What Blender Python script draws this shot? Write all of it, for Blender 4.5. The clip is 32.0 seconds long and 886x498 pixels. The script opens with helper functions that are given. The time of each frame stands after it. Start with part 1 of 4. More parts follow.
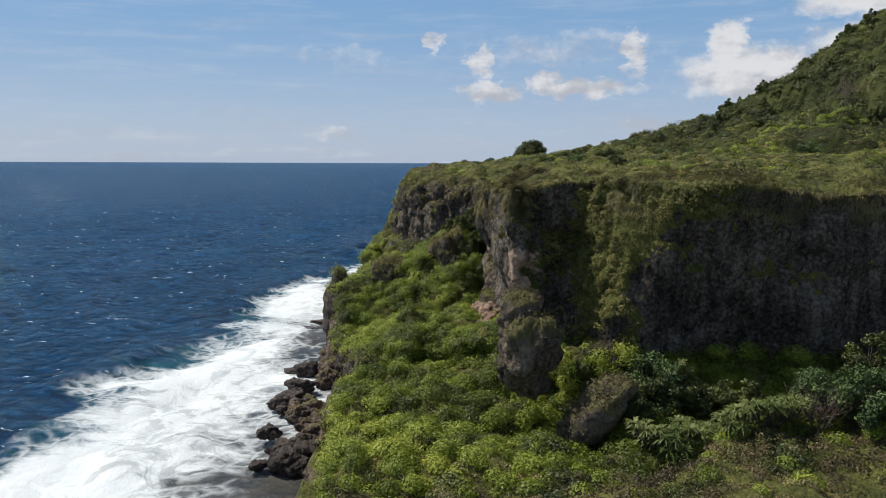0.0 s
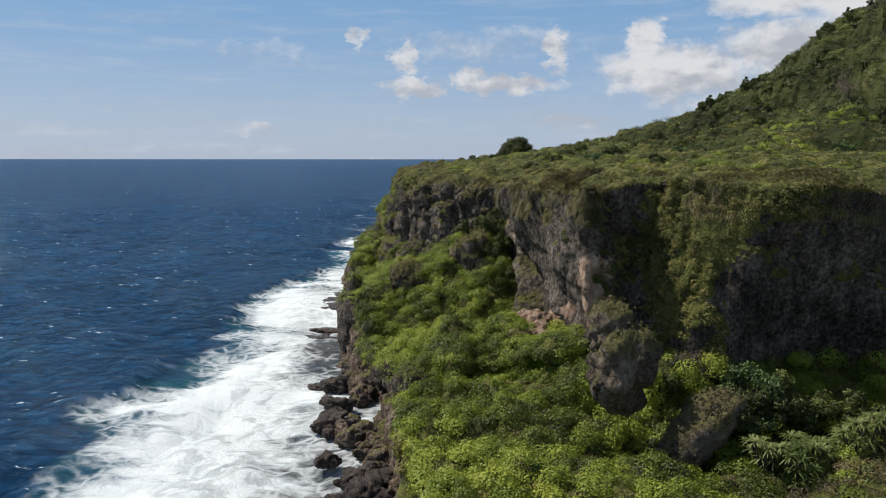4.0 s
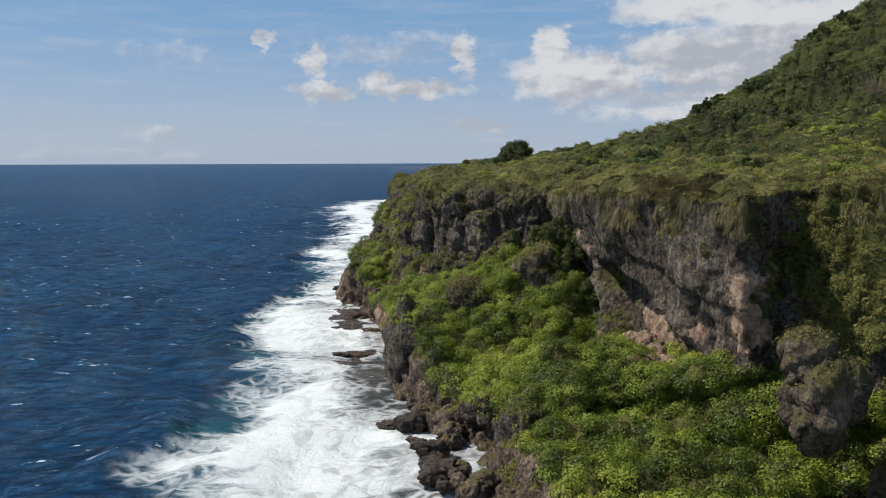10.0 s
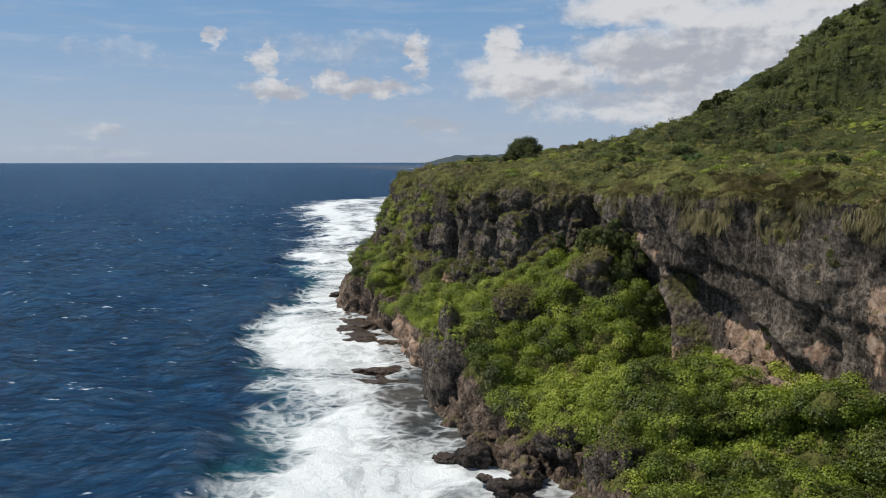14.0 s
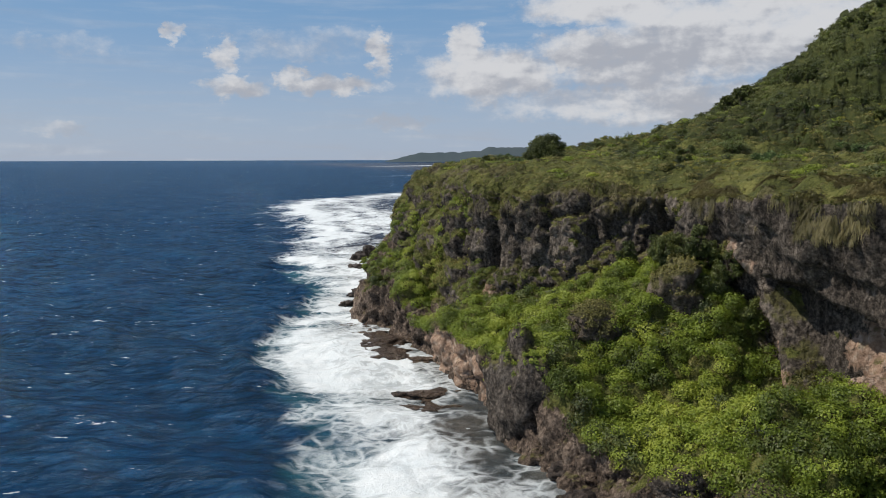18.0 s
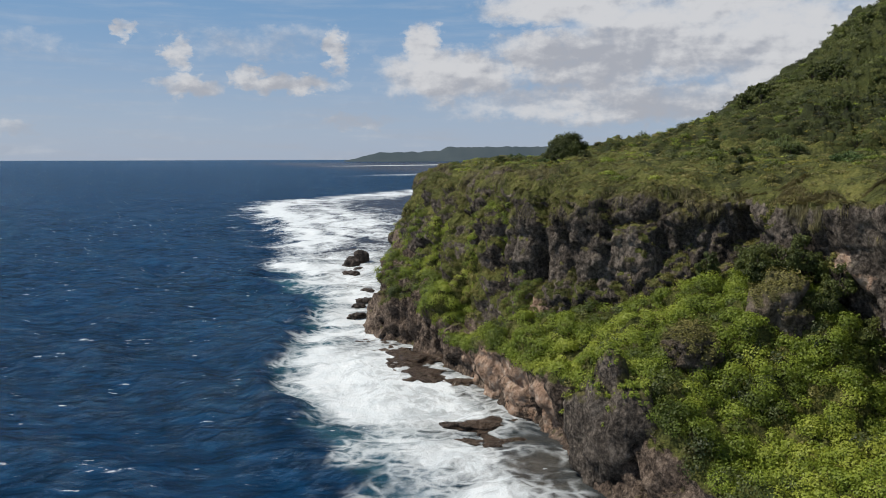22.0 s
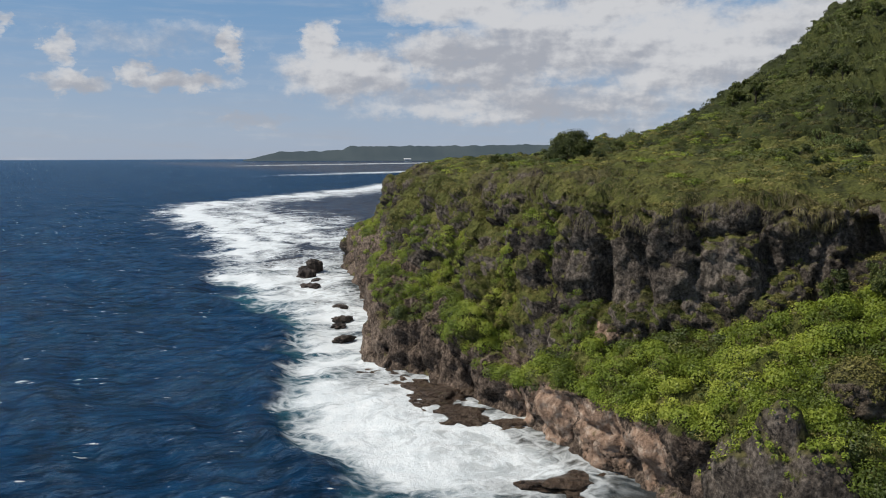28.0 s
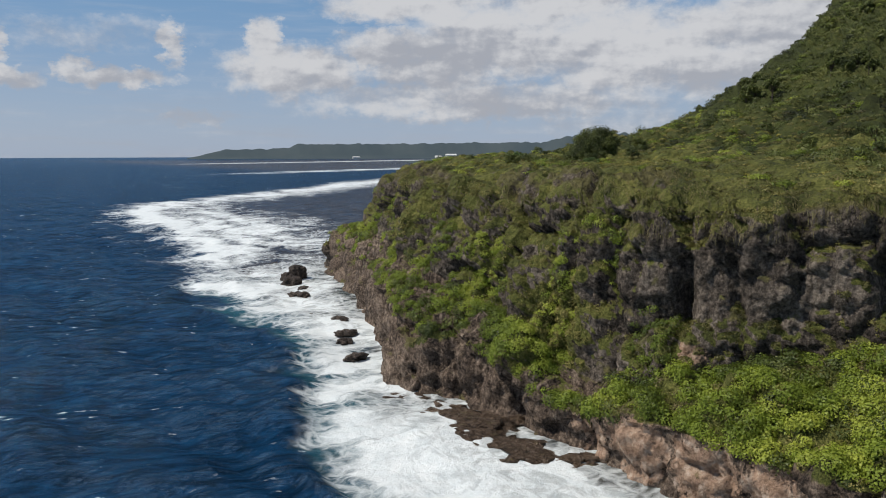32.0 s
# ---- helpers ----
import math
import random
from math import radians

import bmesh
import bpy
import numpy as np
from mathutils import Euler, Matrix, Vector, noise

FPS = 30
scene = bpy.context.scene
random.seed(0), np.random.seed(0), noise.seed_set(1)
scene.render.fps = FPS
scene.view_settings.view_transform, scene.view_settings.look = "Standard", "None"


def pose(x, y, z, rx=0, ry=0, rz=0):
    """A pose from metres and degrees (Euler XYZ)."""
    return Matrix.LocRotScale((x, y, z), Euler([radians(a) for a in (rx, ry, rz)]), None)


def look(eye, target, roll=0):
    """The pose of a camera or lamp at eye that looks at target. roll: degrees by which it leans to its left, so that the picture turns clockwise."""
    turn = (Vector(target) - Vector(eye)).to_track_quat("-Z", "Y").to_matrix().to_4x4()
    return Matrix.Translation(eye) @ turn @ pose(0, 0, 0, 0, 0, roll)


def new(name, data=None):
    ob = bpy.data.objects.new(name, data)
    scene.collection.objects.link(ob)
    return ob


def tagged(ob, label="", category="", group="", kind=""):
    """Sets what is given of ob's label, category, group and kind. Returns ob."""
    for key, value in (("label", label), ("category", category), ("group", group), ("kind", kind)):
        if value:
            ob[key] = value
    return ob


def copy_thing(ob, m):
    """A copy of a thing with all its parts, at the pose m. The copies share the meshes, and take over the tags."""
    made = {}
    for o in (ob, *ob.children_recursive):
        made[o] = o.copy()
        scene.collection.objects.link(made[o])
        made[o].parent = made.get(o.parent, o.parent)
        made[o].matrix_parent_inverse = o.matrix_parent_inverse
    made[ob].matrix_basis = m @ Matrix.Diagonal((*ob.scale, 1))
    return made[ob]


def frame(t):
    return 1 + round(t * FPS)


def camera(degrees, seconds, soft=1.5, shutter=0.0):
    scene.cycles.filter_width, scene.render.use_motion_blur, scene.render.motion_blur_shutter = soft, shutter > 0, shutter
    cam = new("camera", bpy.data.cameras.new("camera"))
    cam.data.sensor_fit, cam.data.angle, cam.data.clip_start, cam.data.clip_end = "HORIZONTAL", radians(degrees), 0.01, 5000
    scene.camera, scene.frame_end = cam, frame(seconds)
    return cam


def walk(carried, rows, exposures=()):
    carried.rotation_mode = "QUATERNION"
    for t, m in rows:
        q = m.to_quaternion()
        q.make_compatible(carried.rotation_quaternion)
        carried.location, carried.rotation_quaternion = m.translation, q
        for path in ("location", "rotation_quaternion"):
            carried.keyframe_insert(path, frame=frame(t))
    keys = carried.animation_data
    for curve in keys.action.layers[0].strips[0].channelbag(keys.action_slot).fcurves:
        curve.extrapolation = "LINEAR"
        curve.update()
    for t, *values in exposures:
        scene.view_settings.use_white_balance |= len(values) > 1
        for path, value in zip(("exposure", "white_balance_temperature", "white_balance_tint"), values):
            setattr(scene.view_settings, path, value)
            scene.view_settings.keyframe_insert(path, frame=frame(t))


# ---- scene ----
cam = camera(58.5, 32.0, soft=1.0)
METRES, EYE, TILT, LEAN, TURN = 100.0, 23.0, -6.4, -0.2, 0.0
ROWS = [
    (0.0, 0.0, 0.0, 0.0, 0.0, 0.0, -0.0),
    (0.5, -0.0127, 0.0081, 0.0008, -1.25, 0.01, 0.19),
    (1.0, -0.0259, 0.0153, 0.002, -2.39, -0.08, 0.32),
    (1.5, -0.0396, 0.0224, 0.0032, -3.26, -0.16, 0.4),
    (2.0, -0.0533, 0.0292, 0.0045, -3.91, -0.22, 0.5),
    (2.5, -0.0673, 0.0356, 0.0058, -4.38, -0.26, 0.59),
    (3.0, -0.0816, 0.0418, 0.0072, -4.64, -0.29, 0.63),
    (3.5, -0.0958, 0.0481, 0.0085, -4.89, -0.31, 0.68),
    (5.5, -0.1522, 0.0726, 0.0132, -7.31, -0.36, 1.0),
    (6.0, -0.1661, 0.0802, 0.0144, -7.99, -0.31, 1.08),
    (6.5, -0.1795, 0.0885, 0.0159, -8.58, -0.28, 1.18),
    (7.0, -0.1923, 0.0974, 0.0174, -9.17, -0.25, 1.24),
    (7.5, -0.204, 0.1079, 0.0184, -9.77, -0.21, 1.36),
    (8.0, -0.2151, 0.119, 0.0192, -10.34, -0.18, 1.41),
    (8.5, -0.2259, 0.1305, 0.0202, -10.88, -0.19, 1.44),
    (9.0, -0.2356, 0.1426, 0.0212, -11.16, -0.17, 1.53),
    (9.5, -0.2448, 0.1553, 0.0222, -11.41, -0.16, 1.6),
    (10.0, -0.2542, 0.1676, 0.0234, -11.69, -0.17, 1.63),
    (10.5, -0.2629, 0.1802, 0.0247, -12.16, -0.19, 1.7),
    (11.0, -0.2717, 0.1929, 0.0256, -12.77, -0.2, 1.75),
    (11.5, -0.2801, 0.2059, 0.0267, -13.43, -0.21, 1.81),
    (12.0, -0.288, 0.2193, 0.0278, -13.88, -0.23, 1.85),
    (12.5, -0.2962, 0.2323, 0.0288, -14.22, -0.24, 1.85),
    (13.0, -0.3044, 0.2455, 0.0302, -14.46, -0.29, 1.87),
    (13.5, -0.3121, 0.2591, 0.0314, -14.7, -0.3, 1.89),
    (14.0, -0.3202, 0.2724, 0.0326, -15.01, -0.32, 1.89),
    (14.5, -0.3278, 0.2862, 0.0338, -15.43, -0.32, 1.91),
    (16.5, -0.3584, 0.3398, 0.0417, -16.73, -0.51, 2.13),
    (17.0, -0.3659, 0.3533, 0.0433, -17.04, -0.54, 2.15),
    (17.5, -0.373, 0.3674, 0.045, -17.35, -0.55, 2.18),
    (18.0, -0.38, 0.3814, 0.0471, -17.65, -0.6, 2.25),
    (18.5, -0.3876, 0.3949, 0.0487, -17.96, -0.61, 2.24),
    (19.0, -0.3946, 0.409, 0.0505, -18.3, -0.63, 2.28),
    (19.5, -0.4022, 0.4224, 0.0525, -18.74, -0.67, 2.32),
    (20.0, -0.4088, 0.4364, 0.0544, -19.26, -0.68, 2.38),
    (20.5, -0.4151, 0.4505, 0.0563, -19.75, -0.71, 2.46),
    (21.0, -0.4213, 0.4648, 0.0578, -20.19, -0.71, 2.51),
    (21.5, -0.4279, 0.4787, 0.0594, -20.48, -0.72, 2.51),
    (22.0, -0.4336, 0.4926, 0.0612, -20.68, -0.75, 2.56),
    (22.5, -0.4404, 0.5065, 0.063, -20.95, -0.75, 2.57),
    (23.0, -0.4464, 0.5207, 0.0645, -21.21, -0.75, 2.6),
    (23.5, -0.4527, 0.5351, 0.0661, -21.68, -0.79, 2.61),
    (24.0, -0.4581, 0.5498, 0.0679, -22.29, -0.83, 2.7),
    (24.5, -0.464, 0.5642, 0.0699, -22.98, -0.87, 2.77),
    (25.0, -0.47, 0.5789, 0.072, -23.74, -0.93, 2.85),
    (25.5, -0.4756, 0.5937, 0.0736, -24.5, -0.96, 2.91),
    (27.5, -0.4949, 0.6532, 0.0803, -27.28, -1.11, 3.22),
    (28.0, -0.4995, 0.668, 0.0821, -27.85, -1.17, 3.3),
    (28.5, -0.504, 0.6833, 0.0842, -28.46, -1.25, 3.37),
    (29.0, -0.5083, 0.6984, 0.0862, -29.05, -1.32, 3.42),
    (29.5, -0.5123, 0.7137, 0.0879, -29.63, -1.36, 3.47),
    (30.0, -0.5163, 0.729, 0.0897, -30.15, -1.41, 3.52),
    (30.5, -0.5202, 0.7441, 0.0914, -30.44, -1.46, 3.54),
    (31.0, -0.5239, 0.7595, 0.0933, -30.68, -1.5, 3.56),
    (31.5, -0.5278, 0.7747, 0.0949, -31.05, -1.51, 3.59),
    (32.0, -0.5317, 0.7896, 0.0968, -31.65, -1.54, 3.65),
]
walk(cam, [(t, pose(0, 0, EYE, TILT, LEAN, TURN) @ pose(METRES * x, METRES * y, METRES * z, 90 + pitch, roll, yaw)) for t, x, y, z, yaw, pitch, roll in ROWS],
     [(0.0, 0.2), (6.0, 0.15), (12.0, 0.08), (20.0, 0.0), (32.0, -0.06)])

# ---------------------------------------------------------------- world, sun
SUN_AZ, SUN_EL = -64.0, 54.0          # degrees from +y towards +x, and above the horizon
sun = new("sun", bpy.data.lights.new("sun", "SUN"))
sun.data.energy, sun.data.angle, sun.data.color = 4.4, radians(0.6), (1.0, 0.93, 0.82)
sun.matrix_world = look((0, 0, 400), Vector((0, 0, 400)) - Vector((math.sin(radians(SUN_AZ)) * math.cos(radians(SUN_EL)), math.cos(radians(SUN_AZ)) * math.cos(radians(SUN_EL)), math.sin(radians(SUN_EL)))))


class Net:
    """Short way to lay nodes: net(kind, {input: value or socket}, out, **settings)."""

    def __init__(self, tree):
        self.tree = tree
        tree.nodes.clear()

    def __call__(self, kind, ins=None, out=0, **settings):
        n = self.tree.nodes.new("ShaderNode" + kind)
        if "op" in settings:
            n.operation = settings["op"]
        if "mode" in settings:
            n.blend_type = settings["mode"]
        if "data" in settings:
            n.data_type = settings["data"]
        if "name" in settings:
            n.attribute_name = settings["name"]
        if "feature" in settings:
            n.feature = settings["feature"]
        if "interp" in settings:
            n.interpolation_type = settings["interp"]
        for key, v in (ins or {}).items():
            s = n.inputs[key]
            if isinstance(v, bpy.types.NodeSocket):
                self.tree.links.new(v, s)
            elif isinstance(v, tuple) and len(v) == 3 and s.type == "RGBA":
                s.default_value = (*v, 1)
            else:
                s.default_value = v
        return n.outputs[out] if len(n.outputs) else None

    def math(self, op, a, b=0.0, c=0.0):
        return self("Math", {0: a, 1: b, 2: c}, op=op)

    def mix(self, f, a, b, mode="MIX"):
        n = self.tree.nodes.new("ShaderNodeMix")
        n.data_type, n.blend_type = "RGBA", mode
        for i, v in ((0, f), (6, a), (7, b)):
            if isinstance(v, bpy.types.NodeSocket):
                self.tree.links.new(v, n.inputs[i])
            else:
                n.inputs[i].default_value = (*v, 1) if isinstance(v, tuple) else v
        return n.outputs[2]

    def step(self, x, lo, hi, a=0.0, b=1.0):
        return self("MapRange", {"Value": x, "From Min": lo, "From Max": hi, "To Min": a, "To Max": b}, interp="SMOOTHSTEP")

    def noise(self, vec, scale, detail=4.0, rough=0.55, dist=0.0):
        return self("TexNoise", {"Vector": vec, "Scale": scale, "Detail": detail, "Roughness": rough, "Distortion": dist})

    def scaled(self, vec, xyz):
        return self("VectorMath", {0: vec, 1: xyz}, op="MULTIPLY")

    def ramp(self, f, stops):
        n = self.tree.nodes.new("ShaderNodeValToRGB")
        e = n.color_ramp.elements
        e[0].position, e[0].color = stops[0][0], (*stops[0][1], 1)
        e[1].position, e[1].color = stops[-1][0], (*stops[-1][1], 1)
        for p, c in stops[1:-1]:
            k = e.new(p)
            k.color = (*c, 1)
        self.tree.links.new(f, n.inputs[0])
        return n.outputs[0]


# clouds: azimuth, elevation, half width, half height (degrees), weight
CLOUDS_WEST = [(-0.5, 8.4, 0.7, 0.7, 0.8), (2.7, 7.0, 0.9, 1.3, 0.8), (3.2, 4.9, 2.5, 0.7, 0.8), (13.3, 7.4, 0.9, 1.5, 0.85), (7.2, 5.4, 0.9, 0.9, 0.9), (9.9, 5.0, 3.7, 0.7, 0.9),
               (8.5, 7.8, 7.5, 1.2, 0.42), (-6.8, 7.1, 3.9, 0.8, 0.42), (15.0, 2.5, 2.9, 0.6, 0.6), (-7.7, 1.9, 2.5, 0.5, 0.5)]
CLOUDS_EAST = [(19.5, 7.5, 1.4, 1.8, 1), (21.5, 5.7, 5.0, 1.8, 1), (26.5, 6.9, 1.5, 0.9, 1), (31.7, 6.4, 5.0, 2.2, 1), (37.7, 8.3, 4.4, 2.7, 1),
               (44.3, 7.0, 6.0, 3.4, 1), (51.0, 6.8, 6.5, 3.0, 1), (30.1, 10.3, 6.5, 1.4, 1), (40.4, 10.4, 5.6, 1.7, 1), (56.0, 8.0, 7.0, 3.5, 1),
               (36.5, 8.0, 8.0, 2.8, 1), (29.0, 7.4, 4.5, 1.4, 1), (34.5, 3.7, 13.0, 1.3, 0.85), (46.3, 2.0, 9.0, 1.0, 0.55)]
world = bpy.data.worlds.new("sky")
scene.world = world
world.use_nodes = True
net = Net(world.node_tree)
sky = net.tree.nodes.new("ShaderNodeTexSky")
sky.sky_type, sky.sun_disc = "NISHITA", False
sky.sun_elevation, sky.sun_rotation = radians(SUN_EL), radians(SUN_AZ)
sky.air_density, sky.dust_density, sky.ozone_density = 1.0, 0.6, 1.5
way = net("TexCoord", out=0)
sep = net.tree.nodes.new("ShaderNodeSeparateXYZ")
net.tree.links.new(way, sep.inputs[0])
az = net.math("MULTIPLY", net.math("ARCTAN2", sep.outputs[0], sep.outputs[1]), 57.2958)
el = net.math("MULTIPLY", net.math("ARCSINE", sep.outputs[2]), 57.2958)
flat = net("CombineXYZ", {0: az, 1: net.math("MULTIPLY", el, 1.5), 2: 0.0})
ruffle = net.noise(flat, 0.42, 8.0, 0.6)
wisp = net.noise(net.scaled(flat, (0.25, 1.6, 1.0)), 0.45, 6.0, 0.6)
shift = net.tree.nodes.new("ShaderNodeTexNoise")
net.tree.links.new(flat, shift.inputs["Vector"])
shift.inputs["Scale"].default_value, shift.inputs["Detail"].default_value, shift.inputs["Roughness"].default_value = 0.55, 7.0, 0.62
drift = net.tree.nodes.new("ShaderNodeSeparateXYZ")
net.tree.links.new(shift.outputs["Color"], drift.inputs[0])
az_w = net.math("ADD", az, net.math("MULTIPLY", net.math("SUBTRACT", drift.outputs[0], 0.5), 4.5))
el_w = net.math("ADD", el, net.math("MULTIPLY", net.math("SUBTRACT", drift.outputs[1], 0.5), 2.6))
cover = None
for a, e, w, h, k in CLOUDS_WEST + CLOUDS_EAST:
    dx = net.math("DIVIDE", net.math("SUBTRACT", az_w, a), w)
    dy = net.math("DIVIDE", net.math("SUBTRACT", el_w, e), h)
    r = net.math("ADD", net.math("MULTIPLY", dx, dx), net.math("MULTIPLY", dy, dy))
    blob = net.math("MULTIPLY", net.step(r, 0.0, 2.2, 1.0, 0.0), k)
    cover = blob if cover is None else net.math("MAXIMUM", cover, blob)
over = net.math("MULTIPLY", net.step(el, 9.0, 30.0), net.step(net.noise(way, 3.0, 6.0), 0.38, 0.62, 0.0, 0.5))
cover = net.math("MAXIMUM", cover, over)
thick = net.step(net.math("ADD", cover, net.math("MULTIPLY", net.math("SUBTRACT", ruffle, 0.5), 1.1)), 0.14, 0.98)
veil = net.math("MULTIPLY", net.step(wisp, 0.42, 0.75), net.step(el, 0.5, 5.0, 0.35, 0.2))
puffs = net.noise(net.scaled(flat, (0.35, 1.5, 1.0)), 0.22, 3.0, 0.5)
sunward = net("VectorMath", {0: flat, 1: (-0.45, 0.7, 0.0)}, op="ADD")
relief = net.math("SUBTRACT", ruffle, net.noise(sunward, 0.42, 6.0, 0.55))                # cloud heads are lit from the upper west
shade = net.math("ADD", net.math("ADD", 0.5, net.math("MULTIPLY", relief, 1.7)), net.math("MULTIPLY", net.math("SUBTRACT", puffs, 0.46), 2.2))
shade = net.step(net.math("ADD", shade, net.math("MULTIPLY", net.math("SUBTRACT", el, 6.0), 0.045)), 0.18, 0.95)
white = net.mix(shade, (4.7, 4.85, 5.35), (7.7, 7.7, 7.85))
hazy = net.mix(net.step(el, -1.0, 12.0), (4.35, 5.3, 6.9), (1.95, 3.85, 6.6))     # sea haze low over the horizon, clear blue above
clear = net.mix(net.step(el, 6.0, 30.0, 0.85, 0.0), sky.outputs[0], hazy)
skyc = net.mix(net.math("MAXIMUM", net.math("MULTIPLY", thick, 0.93), veil), clear, white)
net("OutputWorld", {0: net("Background", {"Color": skyc, "Strength": 0.085})})

# ---------------------------------------------------------------- tools


def lattice(ix, iy, iz, seed):
    h = (ix.astype(np.int64) * 374761393 + iy.astype(np.int64) * 668265263 + iz.astype(np.int64) * 2147483647 + seed * 1274126177) & 0xFFFFFFFF
    h = ((h ^ (h >> 13)) * 1274126177) & 0xFFFFFFFF
    h = ((h ^ (h >> 16)) * 2246822519) & 0xFFFFFFFF
    return ((h ^ (h >> 15)) & 0xFFFFFF) / float(0xFFFFFF)


def vnoise(p, seed=0):
    """Smooth value noise, -1 to 1, of points (..., 3)."""
    i = np.floor(p).astype(np.int64)
    f = p - i
    f = f * f * (3 - 2 * f)
    total = 0.0
    for dx in (0, 1):
        for dy in (0, 1):
            for dz in (0, 1):
                w = (f[..., 0] if dx else 1 - f[..., 0]) * (f[..., 1] if dy else 1 - f[..., 1]) * (f[..., 2] if dz else 1 - f[..., 2])
                total = total + w * lattice(i[..., 0] + dx, i[..., 1] + dy, i[..., 2] + dz, seed)
    return total * 2 - 1


def fbm(p, octaves=4, gain=0.5, seed=0):
    total, a = 0.0, 1.0
    for k in range(octaves):
        total = total + a * vnoise(p * 2.03 ** k, seed + k)
        a *= gain
    return total


def cells(p, seed=0):
    """Distance to the nearest and the second nearest of scattered seeds, and a number for the cell."""
    i = np.floor(p).astype(np.int64)
    d1 = np.full(p.shape[:-1], 9.0)
    d2 = np.full(p.shape[:-1], 9.0)
    who = np.zeros(p.shape[:-1])
    for dx in (-1, 0, 1):
        for dy in (-1, 0, 1):
            for dz in (-1, 0, 1):
                c = [i[..., k] + d for k, d in enumerate((dx, dy, dz))]
                q = np.stack([c[k] + lattice(*c, seed + 11 + k) for k in range(3)], -1)
                d = np.sqrt(((p - q) ** 2).sum(-1))
                near = d < d1
                d2 = np.where(near, d1, np.minimum(d2, d))
                who = np.where(near, lattice(*c, seed + 17), who)
                d1 = np.where(near, d, d1)
    return d1, d2, who


def smooth(x, lo, hi):
    t = np.clip((x - lo) / (hi - lo), 0, 1)
    return t * t * (3 - 2 * t)


def mesh_from(name, verts, faces, material=None, soft=False, values=None):
    me = bpy.data.meshes.new(name)
    verts, faces = np.asarray(verts, float), np.asarray(faces, np.int32)
    n, k = faces.shape
    me.vertices.add(len(verts))
    me.vertices.foreach_set("co", verts.ravel())
    me.loops.add(n * k)
    me.loops.foreach_set("vertex_index", faces.ravel())
    me.polygons.add(n)
    me.polygons.foreach_set("loop_start", np.arange(0, n * k, k, dtype=np.int32))
    me.polygons.foreach_set("use_smooth", np.full(n, soft))
    me.update(calc_edges=True)
    for key, v in (values or {}).items():
        me.attributes.new(key, "FLOAT", "POINT").data.foreach_set("value", np.asarray(v, np.float32).ravel())
    if material:
        me.materials.append(material)
    return me


def grid_faces(ns, nv):
    a = np.arange(ns * nv).reshape(ns, nv)
    return np.stack([a[:-1, :-1], a[1:, :-1], a[1:, 1:], a[:-1, 1:]], -1).reshape(-1, 4)


def grid_normals(p):
    a, b = np.gradient(p, axis=0), np.gradient(p, axis=1)
    n = np.cross(a, b)
    return n / (np.linalg.norm(n, axis=-1, keepdims=True) + 1e-9)


def part(name, mesh, parent, label=""):
    ob = new(name, mesh)
    ob.parent = parent
    return tagged(ob, label)


def sample(p, weight, count, rng):
    """Random points and normals on a grid surface, thinned by weight per face."""
    a, b, c, d = p[:-1, :-1], p[1:, :-1], p[1:, 1:], p[:-1, 1:]
    n = np.cross(b - d, c - a) * -0.5
    area = np.linalg.norm(n, axis=-1)
    n = n / (area[..., None] + 1e-9)
    w = (area * weight[:-1, :-1]).ravel()
    pick = rng.choice(w.size, count, p=w / w.sum())
    u, v = rng.random((2, count, 1))
    a, b, c, d, n = [q.reshape(-1, 3)[pick] for q in (a, b, c, d, n)]
    return (a * (1 - u) + b * u) * (1 - v) + (d * (1 - u) + c * u) * v, n


def leaf_mesh(name, pts, nrm, size, material, rng, slim=0.55, wild=0.8, lift=0.5, tint=None, corners=4):
    """One leaf at each point, lying roughly across nrm."""
    k = len(pts)
    size = np.broadcast_to(size, k)[:, None] * rng.uniform(0.6, 1.4, (k, 1))
    n = nrm + wild * rng.normal(size=(k, 3)) + np.array((0, 0, lift))
    n /= np.linalg.norm(n, axis=1, keepdims=True) + 1e-9
    t = np.cross(n, rng.normal(size=(k, 3)))
    t /= np.linalg.norm(t, axis=1, keepdims=True) + 1e-9
    b = np.cross(n, t)
    if corners == 3:
        c = [pts - t * size, pts + t * size * 0.6 + b * size * slim, pts + t * size * 0.6 - b * size * slim]
    else:
        c = [pts - t * size, pts + b * size * slim + n * size * 0.15, pts + t * size - n * size * 0.2, pts - b * size * slim + n * size * 0.15]
    v = np.stack(c, 1).reshape(-1, 3)
    return mesh_from(name, v, np.arange(corners * k).reshape(k, corners), material, values={"tint": np.repeat(rng.random(k) if tint is None else tint, corners)})


# ---------------------------------------------------------------- materials


def material(name):
    m = bpy.data.materials.new(name)
    m.use_nodes = True
    return m, Net(m.node_tree)


def finish(net, colour, rough=0.9, bump=None, strength=0.5, distance=0.1, **more):
    ins = {"Base Color": colour, "Roughness": rough, "Specular IOR Level": 0.25}
    ins.update(more)
    if bump is not None:
        ins["Normal"] = net("Bump", {"Height": bump, "Strength": strength, "Distance": distance})
    net("OutputMaterial", {0: net("BsdfPrincipled", ins)})


